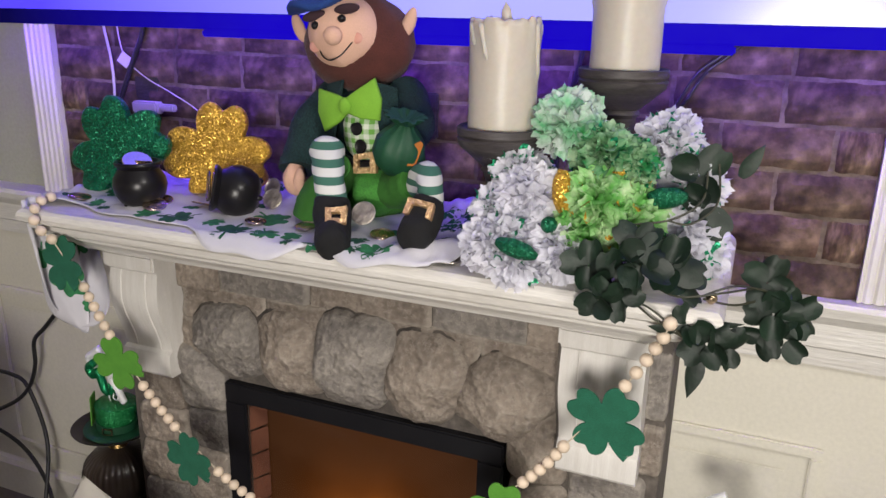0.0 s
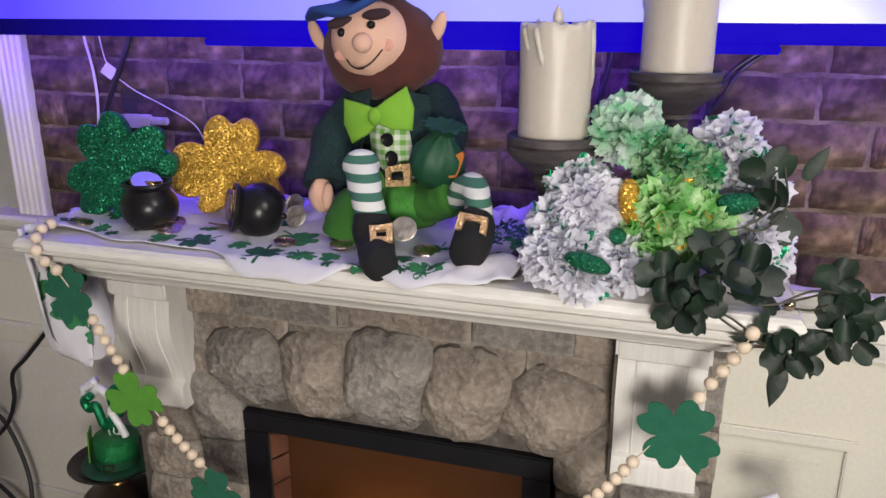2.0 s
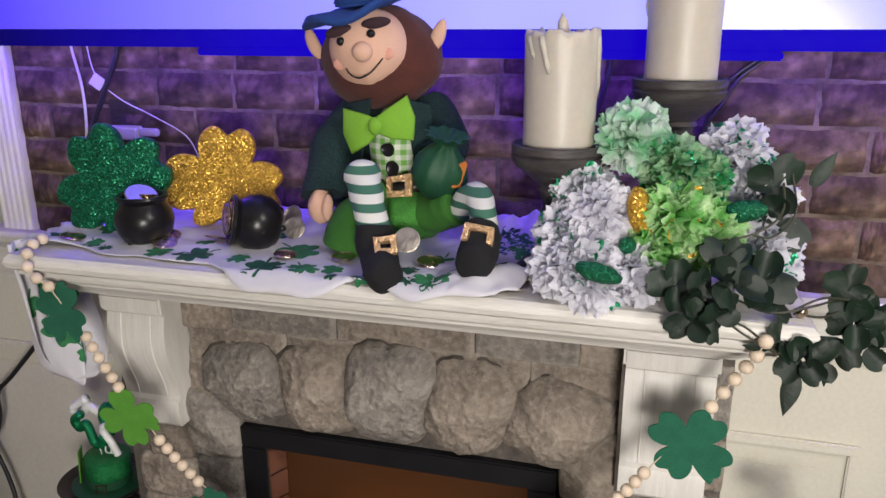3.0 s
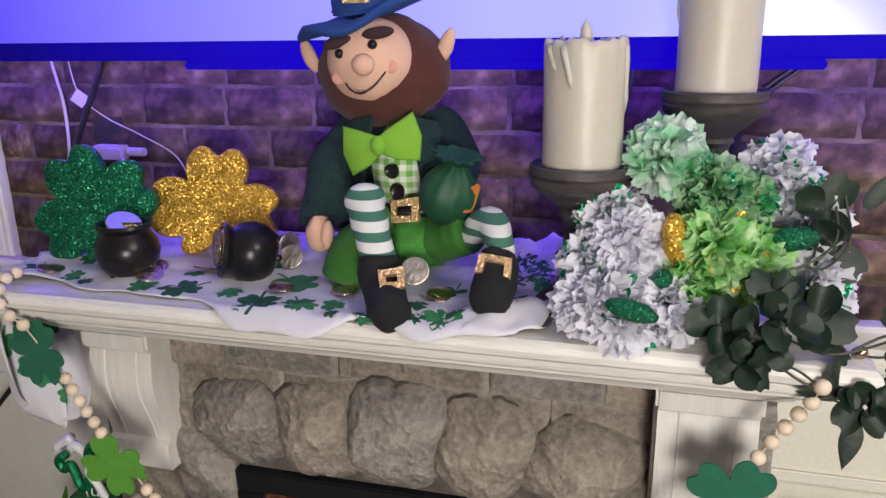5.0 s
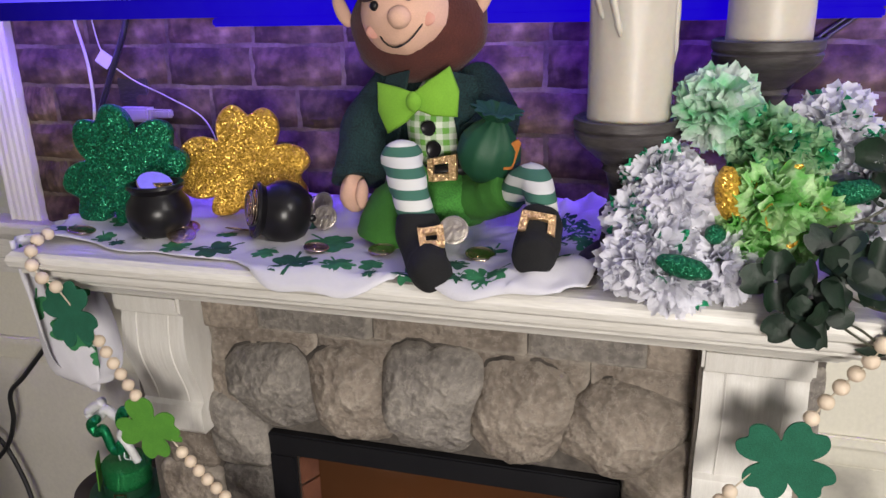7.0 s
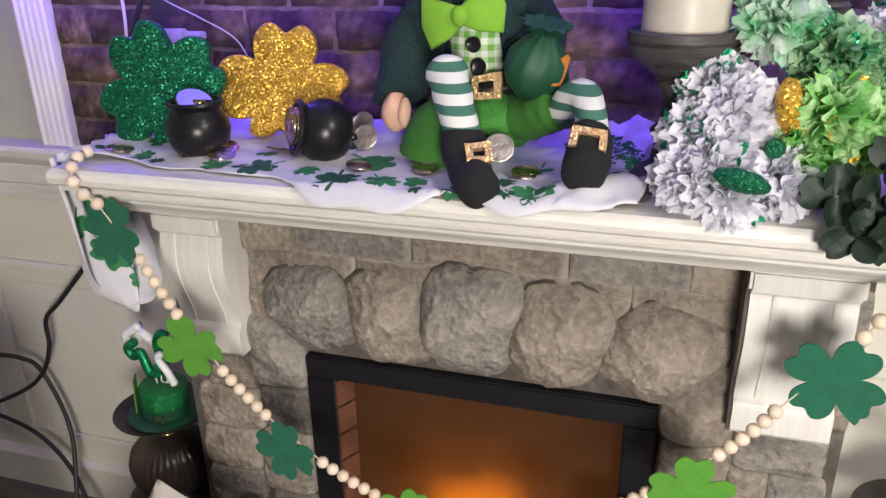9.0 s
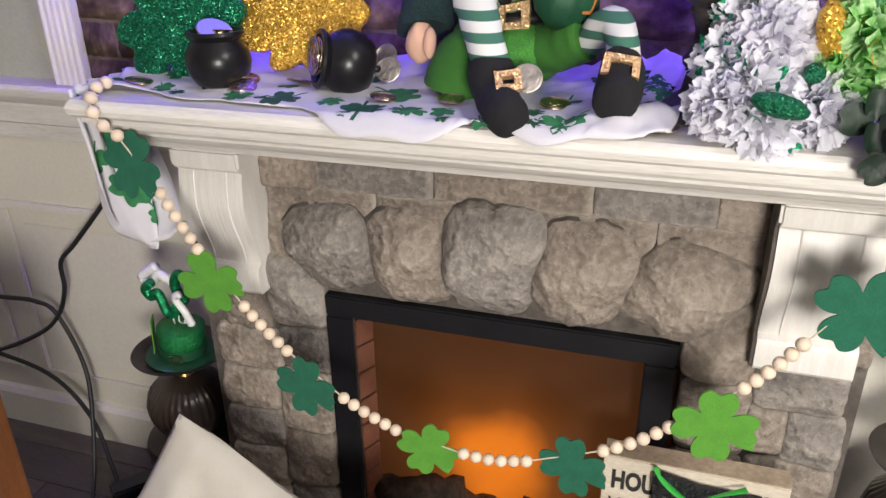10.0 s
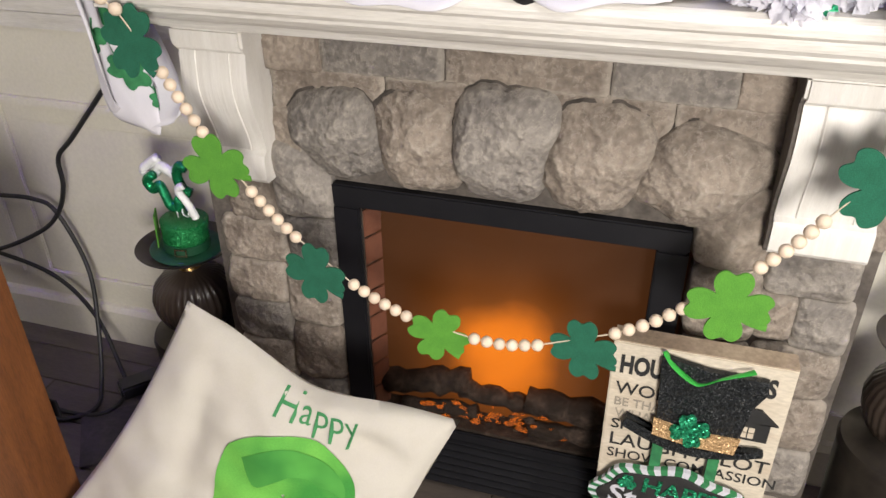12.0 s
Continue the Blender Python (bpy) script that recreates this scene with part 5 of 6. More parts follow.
def sprig(x, y, z, rx, ry, rz, scale=1.0, k=4, start=0):
    m = pose(x, y, z, rx, ry, rz) @ Matrix.Scale(scale * 0.90, 4)
    for i in range(k):
        ob = new("leaf", leaf_meshes[(i + start) % 4])
        ob.parent = vine
        ob.matrix_basis = m @ pose(0, 0, 0.003 * i, rnd.uniform(0, 20), rnd.uniform(-12, 12), 360 / k * i + start * 25)


for i, (x, y, z, rx, ry, rz, s, k) in enumerate((
        (0.478, -0.455, 1.078, 68, 0, 5, 0.90, 4), (0.512, -0.466, 1.066, 74, 8, 20, 0.95, 4), (0.545, -0.455, 1.088, 62, 0, 35, 1.05, 4), (0.582, -0.435, 1.088, 66, 0, 10, 1.05, 4), (0.602, -0.430, 1.068, 74, 0, 50, 0.85, 4), (0.500, -0.486, 1.042, 85, 0, -15, 0.80, 3), (0.540, -0.44, 1.108, 45, 0, 0, 0.90, 4), (0.528, -0.480, 1.046, 88, 0, 30, 0.75, 3),
        (0.598, -0.328, 1.192, 66, 0, 20, 1.15, 3), (0.612, -0.345, 1.150, 88, 0, 10, 1.1, 2),
        (0.708, -0.345, 1.052, 62, 0, 10, 0.95, 4), (0.722, -0.352, 1.012, 84, 0, 5, 0.95, 4), (0.748, -0.335, 1.012, 80, 0, 25, 0.90, 4), (0.716, -0.350, 0.978, 90, 0, -10, 0.85, 3), (0.742, -0.342, 0.972, 92, 0, 10, 0.85, 3),
        (0.612, -0.462, 1.016, 72, 0, 30, 0.70, 2), (0.642, -0.458, 0.994, 84, 0, 10, 0.90, 4), (0.664, -0.45, 0.990, 78, 0, 40, 0.80, 3))):
    sprig(x, y, z, rx, ry, rz, s, k, i)


def blade(a, b, w):
    """A single folded, pointed leaf from a to b."""
    a, b = Vector(a), Vector(b)
    dr = b - a
    sd = dr.cross(Vector((0.2, 1, 0.1))).normalized() * w
    up = Vector((0, -0.25 * w, 0))
    vs, fs = [], []
    for i in range(8):
        t = i / 7
        k = math.sin(math.pi * (0.08 + 0.92 * t) ** 0.8) * (1 - 0.1 * t)
        vs += [a + dr * t + sd * k, a + dr * t + up * k, a + dr * t - sd * k]
    for i in range(7):
        fs += [(3 * i, 3 * i + 1, 3 * i + 4, 3 * i + 3), (3 * i + 1, 3 * i + 2, 3 * i + 5, 3 * i + 4)]
    part("leaf", Geo().add(vs, fs), leaf_dark, vine, "", None, 180)


blade((0.602, -0.462, 1.008), (0.686, -0.440, 1.022), 0.010)
blade((0.636, -0.462, 0.975), (0.626, -0.470, 0.915), 0.013)
blade((0.600, -0.462, 1.005), (0.565, -0.470, 1.010), 0.008)
blade((0.655, -0.30, 1.190), (0.682, -0.30, 1.240), 0.012)
for pts in (((0.56, -0.44, 1.06), (0.60, -0.45, 1.05), (0.66, -0.42, 1.056), (0.70, -0.36, 1.048), (0.72, -0.345, 1.03)), ((0.63, -0.43, 1.05), (0.665, -0.41, 1.062), (0.70, -0.37, 1.05), (0.735, -0.345, 1.035)), ((0.63, -0.43, 1.045), (0.67, -0.405, 1.034), (0.705, -0.36, 1.03), (0.73, -0.35, 1.01)),
            ((0.53, -0.47, 1.045), (0.56, -0.475, 1.040), (0.585, -0.468, 1.022), (0.61, -0.464, 1.002)), ((0.55, -0.468, 1.035), (0.572, -0.472, 1.022), (0.595, -0.466, 1.008), (0.64, -0.462, 0.985)),
            ((0.46, -0.41, 1.112), (0.52, -0.42, 1.132), (0.575, -0.40, 1.142), (0.61, -0.37, 1.165), (0.612, -0.34, 1.20)), ((0.57, -0.402, 1.141), (0.60, -0.385, 1.135), (0.63, -0.35, 1.160), (0.625, -0.32, 1.21))):
    part("stem", Geo().tube(catmull(pts, 6), 0.0016, 6), wire_mat, vine, "dark wire stem")
part("jingle_bell", Geo().ball((0.640, -0.425, 1.046), 0.008, 0, None, 14, 10), coin_gold, vine, "tiny gold bell")

# ---- bead and felt shamrock garland ----
garland = thing("garland", "wooden bead garland with felt shamrocks hung across the mantel front", "garland")
BEAD = 0.0098
bead_mesh = Geo().lathe([(0.0018, -BEAD * 0.98)] + [(BEAD * math.sin(math.pi * k / 10), -BEAD * math.cos(math.pi * k / 10)) for k in range(1, 10)] + [(0.0018, BEAD * 0.98)], 18).mesh("bead", bead_wood, 60)


def bead_run(pts, count, y_sag=0.0):
    curve = catmull(pts, 12)
    total = [0.0]
    for i in range(1, len(curve)):
        total.append(total[-1] + (curve[i] - curve[i - 1]).length)
    for k in range(count):
        s = total[-1] * k / max(1, count - 1)
        i = min(len(curve) - 2, max(0, sum(1 for q in total if q <= s) - 1))
        t = (s - total[i]) / max(1e-6, total[i + 1] - total[i])
        p = curve[i].lerp(curve[i + 1], t)
        ob = new("bead", bead_mesh)
        ob.parent = garland
        ob.matrix_basis = Matrix.Translation(p) @ (curve[i + 1] - curve[i]).to_track_quat("Z", "Y").to_matrix().to_4x4()
    return curve


GY = -0.438
runs = [([(-0.566, -0.418, 1.056), (-0.564, -0.444, 1.053), (-0.558, -0.466, 1.040), (-0.550, -0.474, 1.021), (-0.538, -0.471, 1.003), (-0.526, -0.462, 0.988)], 6),
        ([(-0.487, GY, 0.891), (-0.462, GY, 0.845), (-0.435, GY, 0.801)], 6), ([(-0.364, GY, 0.708), (-0.331, GY, 0.671), (-0.295, GY, 0.636)], 6), ([(-0.199, GY, 0.562), (-0.156, GY, 0.538), (-0.110, GY, 0.517)], 6),
        ([(0.005, GY, 0.496), (0.055, GY, 0.495), (0.107, GY, 0.506)], 6), ([(0.222, GY, 0.554), (0.268, GY, 0.582), (0.310, GY, 0.617)], 6), ([(0.398, GY, 0.702), (0.430, GY, 0.740), (0.458, GY, 0.781)], 6),
        ([(0.540, GY, 0.900), (0.558, GY, 0.932), (0.575, GY - 0.010, 0.966), (0.588, -0.462, 0.996), (0.594, -0.470, 1.018)], 6)]
line = []
for pts, n in runs:
    line += bead_run(pts, n)[::6]
part("string", Geo().tube(line, 0.0012, 6), string_mat, garland, "thin cotton string")
for x, z, size, turn, yaw, mat in ((-0.518, 0.940, 0.054, 20, -6, felt_dark), (-0.420, 0.745, 0.055, 58, 4, felt_light), (-0.266, 0.573, 0.055, 38, -5, felt_dark), (-0.054, 0.493, 0.050, 22, 8, felt_light), (0.178, 0.515, 0.052, 52, -8, felt_dark), (0.369, 0.634, 0.058, 44, 5, felt_light), (0.517, 0.838, 0.059, 14, -4, felt_dark)):
    m = facing(x, GY - (0.016 if z > 0.9 else 0.003), z, 0, yaw, rnd.uniform(-6, 4))
    g = Geo().slab(clover_outline(size * 1.06, 4, turn + 45, 120, 0.12, 0.42, 3.2), 0.0028)
    a = radians(turn + 270)
    g.tube([(size * (0.4 + 0.17 * k) * math.cos(a + 0.08 * k), size * (0.4 + 0.17 * k) * math.sin(a + 0.08 * k), 0) for k in range(5)], [0.003, 0.003, 0.0034, 0.0042, 0.005], 6, 0, 0.4)
    part("felt_shamrock", g, mat, garland, "dark green felt shamrock" if mat is felt_dark else "light green felt shamrock", m, 50)

# ---- wires and plugs on the brick panel ----
shape("hanging_cable", Geo().tube(catmull([(-0.801, -0.012, 1.40), (-0.80, -0.012, 1.36), (-0.783, -0.016, 1.281), (-0.781, -0.02, 1.194), (-0.79, -0.03, 1.10), (-0.77, -0.05, 1.03)], 8), 0.0032, 8), cable_white, "thin white cord hanging behind the television", "cord")
shape("hanging_cable", Geo().tube(catmull([(-0.672, -0.014, 1.40), (-0.682, -0.016, 1.35), (-0.714, -0.02, 1.284), (-0.762, -0.02, 1.195), (-0.80, -0.03, 1.10), (-0.79, -0.05, 1.03)], 8), 0.006, 8), cable_black, "thick black cord hanging behind the television", "cord")
tagged_cord = thing("string_light_wire", "thin clear cord with a white paper tag", "cord")
part("wire", Geo().tube(catmull([(-0.762, -0.012, 1.39), (-0.745, -0.014, 1.30), (-0.69, -0.014, 1.252), (-0.612, -0.014, 1.217), (-0.534, -0.014, 1.176), (-0.50, -0.02, 1.12)], 8), 0.0014, 6), cable_white, tagged_cord)
part("tag", Geo().box(-0.014, 0.014, -0.001, 0.001, -0.014, 0.014), cable_white, tagged_cord, "folded white paper tag", pose(-0.738, -0.020, 1.288, 0, 38, 12))
plug = thing("power_adapter", "white power adapter plugged into the brick wall", "adapter")
part("adapter_body", Geo().box(-0.718, -0.644, -0.034, -0.004, 1.166, 1.194, c=0.004), cable_white, plug)
part("plug_end", Geo().box(-0.643, -0.600, -0.026, -0.010, 1.174, 1.190, c=0.003), cable_white, plug)
part("socket_plate", Geo().box(-0.730, -0.66, -0.0036, 0.004, 1.15, 1.25, c=0.002), holder_wood, plug, "brown socket plate")
shape("wall_outlet", Geo().box(0.005, 0.062, -0.012, 0.0038, 1.160, 1.253, c=0.003), holder_wood, "dim beige wall outlet cover on the brick", "outlet")
for i, o in enumerate((0.0, 0.012)):
    shape("hanging_cable", Geo().tube(catmull([(0.64 + o, -0.012, 1.40), (0.602 + o, -0.012, 1.352), (0.562 + o, -0.014, 1.318), (0.535 + o, -0.014, 1.27), (0.522 + o * 0.4, -0.014, 1.235), (0.51, -0.02, 1.15)], 8), 0.0032, 8), cable_black, "thin dark cord running down the brick", "cord")
shape("hanging_cable", Geo().tube(catmull([(0.36, -0.02, 1.38), (0.345, -0.02, 1.30), (0.325, -0.02, 1.22), (0.32, -0.03, 1.12)], 8), 0.005, 8), cable_black, "dark cord behind the candles", "cord")
# cables hanging beside the fireplace
for pts in (((-0.86, -0.07, 0.80), (-0.90, -0.07, 0.74), (-0.945, -0.07, 0.69), (-1.06, -0.07, 0.57), (-1.115, -0.07, 0.515), (-1.125, -0.07, 0.44), (-1.165, -0.07, 0.36), (-1.24, -0.075, 0.295), (-1.41, -0.08, 0.215), (-1.6, -0.08, 0.17)),
            ((-1.7, -0.06, 0.34), (-1.5, -0.06, 0.37), (-1.35, -0.06, 0.378), (-1.243, -0.06, 0.382), (-1.181, -0.06, 0.352), (-1.123, -0.07, 0.206), (-1.09, -0.12, 0.075), (-1.05, -0.20, -0.045), (-1.02, -0.27, -0.072), (-1.08, -0.33, -0.073), (-1.25, -0.36, -0.073)),
            ((-1.7, -0.05, 0.21), (-1.42, -0.055, 0.189), (-1.249, -0.06, 0.148), (-1.124, -0.09, 0.07), (-1.03, -0.15, -0.02), (-0.98, -0.2, -0.068), (-0.99, -0.28, -0.073), (-1.10, -0.30, -0.073), (-1.3, -0.26, -0.073))):
    shape("black_cable", Geo().tube(catmull(pts, 10), 0.0058, 10), cable_black, "thick black cable looping down the wainscot to the floor", "cable", "black cables")
strip = thing("power_strip", "dark grey power strip lying on the floor", "power strip", pose(-0.93, -0.13, FLOOR, 0, 0, 50))
part("strip_body", Geo().box(-0.10, 0.10, -0.028, 0.028, 0, 0.036, c=0.006), black_plastic, strip)
part("cord", Geo().tube(catmull([(0.09, 0, 0.02), (0.13, 0.01, 0.06), (0.15, 0.06, 0.09), (0.11, 0.10, 0.05), (0.07, 0.08, 0.006)], 6), 0.005, 8), cable_black, strip)
shape("floor_mat", Geo().box(-0.16, 0.10, -0.10, 0.08, 0, 0.006, c=0.002), holder_wood, "thin grey board lying on the floor", "board", at=pose(-0.86, -0.27, FLOOR, 0, 0, 38))


# ---- pedestals with glitter hats ----
def pedestal(x, y, zp, label):
    p = thing("candle_pedestal", label, "candle holder", pose(x, y, FLOOR), "floor pedestals")
    h = zp - FLOOR
    base = [(0.0, 0.0), (0.112, 0.0), (0.114, 0.010), (0.106, 0.03), (0.098, 0.08), (0.100, 0.16), (0.104, h - 0.290), (0.106, h - 0.240), (0.108, h - 0.226), (0.104, h - 0.214), (0.070, h - 0.204), (0.055, h - 0.190), (0.0, h - 0.189)]
    part("foot", Geo().lathe(base, 44), metal_dark, p, "", None, 40)
    bulb = [(0.05, h - 0.188), (0.075, h - 0.176), (0.086, h - 0.150), (0.090, h - 0.120), (0.082, h - 0.090), (0.060, h - 0.066), (0.028, h - 0.055), (0.020, h - 0.052)]
    part("glass_bulb", Geo().lathe(bulb, 144, wob=lambda a, j: 1 + 0.016 * math.cos(36 * a)), glass_brown, p, "ribbed brown glass bulb", None, 60)
    part("collar", Geo().lathe([(0.016, h - 0.056), (0.024, h - 0.050), (0.020, h - 0.042), (0.026, h - 0.034), (0.020, h - 0.026), (0.016, h - 0.018)], 28), brass, p, "brass collar")
    part("plate", Geo().lathe([(0.0, h - 0.020), (0.040, h - 0.018), (0.078, h - 0.010), (0.100, h + 0.004), (0.102, h + 0.008), (0.098, h + 0.008), (0.076, h - 0.003), (0.0, h - 0.006)], 52), metal_dark, p, "dark metal plate", None, 50)


tinsel_green = material("tinsel_green", (0.01, 0.22, 0.08), 0.18, 0.7, second=(0.015, 0.32, 0.12), scale=60, bump=0.6, bump_scale=200)
tinsel_white = material("tinsel_white", (0.86, 0.86, 0.86), 0.3, 0.0, second=(0.76, 0.76, 0.77), scale=60, bump=0.6, bump_scale=200)
hat_shine = glitter("hat_shine", (0.006, 0.13, 0.03), (0.02, 0.32, 0.09), 900, 0.25)


def swirl(pts, r, mat, parent, label):
    part("curl", Geo().tube(catmull(pts, 8), r, 10), mat, parent, label, None, 180)


def mini_hat(x, y, z, flip, scale, label):
    h = thing("glitter_hat", label, "party hat", pose(x, y, z, 0, 4, 0) @ Matrix.Scale(scale, 4), "glitter hats")
    part("brim", Geo().lathe([(0.0, 0.0), (0.088, 0.002), (0.092, 0.005), (0.088, 0.008), (0.055, 0.007), (0.0, 0.007)], 44), satin_green, h, "dark green felt brim", None, 50)
    part("crown", Geo().lathe([(0.054, 0.0075), (0.055, 0.03), (0.059, 0.084), (0.057, 0.086), (0.0, 0.086)], 44), hat_shine, h, "shiny green glitter crown", None, 50)
    part("band", Geo().lathe([(0.0552, 0.010), (0.0572, 0.010), (0.0580, 0.034), (0.0558, 0.034)], 44), satin_green, h, "dark satin band")
    b = Geo()
    m = facing(0.020, -0.057, 0.022, 0, 20, 0)
    for s in (-1, 1):
        b.box(s * 0.013 - 0.002, s * 0.013 + 0.002, -0.011, 0.011, 0, 0.003, 0, m)
        b.box(-0.011, 0.011, s * 0.009 - 0.002, s * 0.009 + 0.002, 0, 0.003, 0, m)
    part("buckle", b, coin_gold, h, "small gold buckle")
    part("side_card", Geo().slab([(-0.022, -0.045), (0.022, -0.045), (0.022, 0.045), (-0.022, 0.045)], 0.003, 0, facing(-0.064 * flip, -0.025, 0.058, 0, -60 * flip, 0)), felt_light, h, "light green card")
    swirl([(-0.055 * flip, -0.02, 0.205), (-0.075 * flip, -0.02, 0.185), (-0.060 * flip, -0.02, 0.165), (-0.042 * flip, -0.02, 0.180), (-0.030 * flip, -0.02, 0.160), (-0.018 * flip, -0.02, 0.130), (0.004 * flip, -0.02, 0.128), (0.010 * flip, -0.02, 0.146), (0.0, -0.02, 0.152)], 0.0120, tinsel_green, h, "green tinsel curl")
    swirl([(-0.060 * flip, 0.01, 0.235), (-0.085 * flip, 0.012, 0.215), (-0.105 * flip, 0.012, 0.195), (-0.088 * flip, 0.012, 0.180), (-0.070 * flip, 0.012, 0.196), (-0.052 * flip, 0.01, 0.215), (-0.030 * flip, 0.01, 0.205), (-0.012 * flip, 0.01, 0.200), (-0.008 * flip, 0.01, 0.222)], 0.0125, tinsel_white, h, "white tinsel curl")
    swirl([(0.038 * flip, -0.01, 0.170), (0.018 * flip, -0.012, 0.178), (0.006 * flip, -0.012, 0.210), (0.016 * flip, -0.012, 0.238), (0.034 * flip, -0.012, 0.235)], 0.0125, tinsel_green, h, "green tinsel curl")
    swirl([(0.050 * flip, -0.02, 0.11), (0.040 * flip, -0.03, 0.150), (0.020 * flip, -0.034, 0.185), (0.034 * flip, -0.034, 0.200)], 0.0095, tinsel_white, h, "white tinsel curl")
    for i in range(3):
        swirl([(0.0 + 0.02 * i, -0.02 + 0.01 * i, 0.10), (0.006 + 0.016 * i, -0.03, 0.118), (-0.004 + 0.02 * i, -0.022, 0.132)], 0.0016, tinsel_white, h, "thin wire spring")


pedestal(-0.700, -0.205, 0.418, "dark metal and ribbed brown glass pedestal beside the fireplace")
mini_hat(-0.688, -0.212, 0.420, 1, 0.84, "green glitter hat with tinsel curls on a pedestal")
pedestal(0.735, -0.205, 0.465, "dark metal and ribbed brown glass pedestal near the wainscot")
mini_hat(0.728, -0.212, 0.467, 1, 0.62, "green glitter hat with white tinsel curls on a pedestal")

# ---- cabinet ----
cabinet = thing("wooden_cabinet", "orange-brown wooden cabinet with a dark open shelf", "cabinet", pose(-0.742, -0.60, FLOOR))
part("side_panel", Geo().box(-0.022, 0, -0.40, 0, 0, 0.73, c=0.003), wood_orange, cabinet)
part("side_panel", Geo().box(-0.55, -0.528, -0.40, 0, 0, 0.73, c=0.003), wood_orange, cabinet)
part("top", Geo().box(-0.56, 0.01, -0.41, 0.005, 0.7305, 0.752, c=0.004), wood_orange, cabinet)
part("back_panel", Geo().box(-0.528, -0.022, -0.40, -0.39, 0.02, 0.73), wood_orange, cabinet)
part("shelf", Geo().box(-0.528, -0.022, -0.385, -0.004, 0.42, 0.44, c=0.002), wood_orange, cabinet)
door = part("door", Geo().box(-0.526, -0.024, -0.003, 0.017, 0.03, 0.415, c=0.003), wood_orange, cabinet, "wooden cabinet door")
part("hinge", Geo().box(-0.03, -0.012, 0.0175, 0.0215, 0.33, 0.37, c=0.001), black_metal, door, "small black hinge")

# ---- cushion with print ----
cushion = thing("cushion", "cream linen cushion printed with green words and a green hat", "cushion")
ex = Vector((0.461, -0.02, -0.165)).normalized()
nn = Vector((0.10, -0.93, 0.34))
nn = (nn - ex * nn.dot(ex)).normalized()
ed = ex.cross(nn).normalized()
CORNER = Vector((-0.475, -0.505, 0.520))
SIDE = 0.495


def cushion_puff(u, v):
    pu, pv = min(1.0, max(0.0, u)), min(1.0, max(0.0, v))
    su, sv = math.sin(math.pi * pu), math.sin(math.pi * pv)
    th = 0.075 * (su * sv) ** 0.42
    th *= 1 + 0.12 * noise.noise(Vector((u * 3.1, v * 3.1, 3)))
    th -= 0.020 * math.exp(-((v - 0.10 - 0.16 * (u - 0.45)) / 0.045) ** 2) * math.exp(-((u - 0.72) / 0.22) ** 2)
    th -= 0.014 * math.exp(-((u - 0.16 - 0.25 * v) / 0.05) ** 2) * math.exp(-((v - 0.35) / 0.3) ** 2)
    return th + (0.016 * noise.noise(Vector((u * 7, v * 7, 1.3))) - 0.012 * abs(noise.noise(Vector((u * 5, v * 9, 6.3))))) * (su * sv) ** 0.3, su, sv


def cushion_plan(u, v, su, sv):
    """The cover's outline in its plane, slack along the top edge and drawn in at the corners."""
    dent = 0.055 * math.exp(-((u - 0.52) / 0.20) ** 2) * max(0.0, 1 - v) ** 2
    return u - 0.17 * v + 0.20 * u * v + 0.04 * sv * (1 - 2 * u), v + 0.045 * su * (1 - 2 * v) - 0.075 * u * (1 - v) + dent


def cushion_point(u, v, side=1):
    th, su, sv = cushion_puff(u, v)
    x, y = cushion_plan(u, v, su, sv)
    return CORNER + ex * SIDE * x + ed * SIDE * y + nn * th * side


def cushion_at(x, y, lift):
    """The point of the cover over a place in its plane."""
    u, v = x, y
    for _ in range(6):
        _, su, sv = cushion_puff(u, v)
        px, py = cushion_plan(u, v, su, sv)
        u += x - px
        v += y - py
    return CORNER + ex * SIDE * x + ed * SIDE * y + nn * (cushion_puff(u, v)[0] + lift)


NC = 44
g = Geo()
for s in (1, -1):
    g.add([cushion_point(i / NC, j / NC, s) for i in range(NC + 1) for j in range(NC + 1)], [(i * (NC + 1) + j, (i + 1) * (NC + 1) + j, (i + 1) * (NC + 1) + j + 1, i * (NC + 1) + j + 1) for i in range(NC) for j in range(NC)])
part("cover", g, linen, cushion, "", None, 180)
ink = material("ink", (0.03, 0.17, 0.06), 0.9, second=(0.05, 0.22, 0.08), scale=30)
g = Geo()
for ch, u, v, turn in (("H", 0.440, 0.172, 4), ("a", 0.530, 0.156, 8), ("p", 0.582, 0.150, 14), ("p", 0.638, 0.146, 20), ("y", 0.696, 0.140, 26)):
    vs, fs = letters(ch, 0.070 if ch == "H" else 0.062)
    c, s = math.cos(radians(turn)), math.sin(radians(turn))
    g.add([cushion_at(u + (x * 0.85 * c - y * s) / SIDE, v - (y * c + x * 0.85 * s) / SIDE, 0.0016) for x, y, _ in vs], fs)
part("printed_lettering", g, ink, cushion, "green printed lettering", None, 180)


def printed_patch(corners, mat, lift):
    ring = [(p.x, p.y) for p in catmull([(x, y, 0) for x, y in corners + corners[:1]], 7)][:-1]
    n = len(ring)
    cx, cy = sum(p[0] for p in ring) / n, sum(p[1] for p in ring) / n
    vs, fs = [], []
    for r in (0.02, 0.2, 0.4, 0.6, 0.8, 1.0):
        vs += [cushion_at(cx + (a - cx) * r, cy + (b - cy) * r, lift) for a, b in ring]
    for j in range(5):
        for i in range(n):
            a, b = j * n + i, j * n + (i + 1) % n
            fs.append((a, b, b + n, a + n))
    part("printed_hat", Geo().add(vs, fs), mat, cushion, "green printed hat", None, 180)


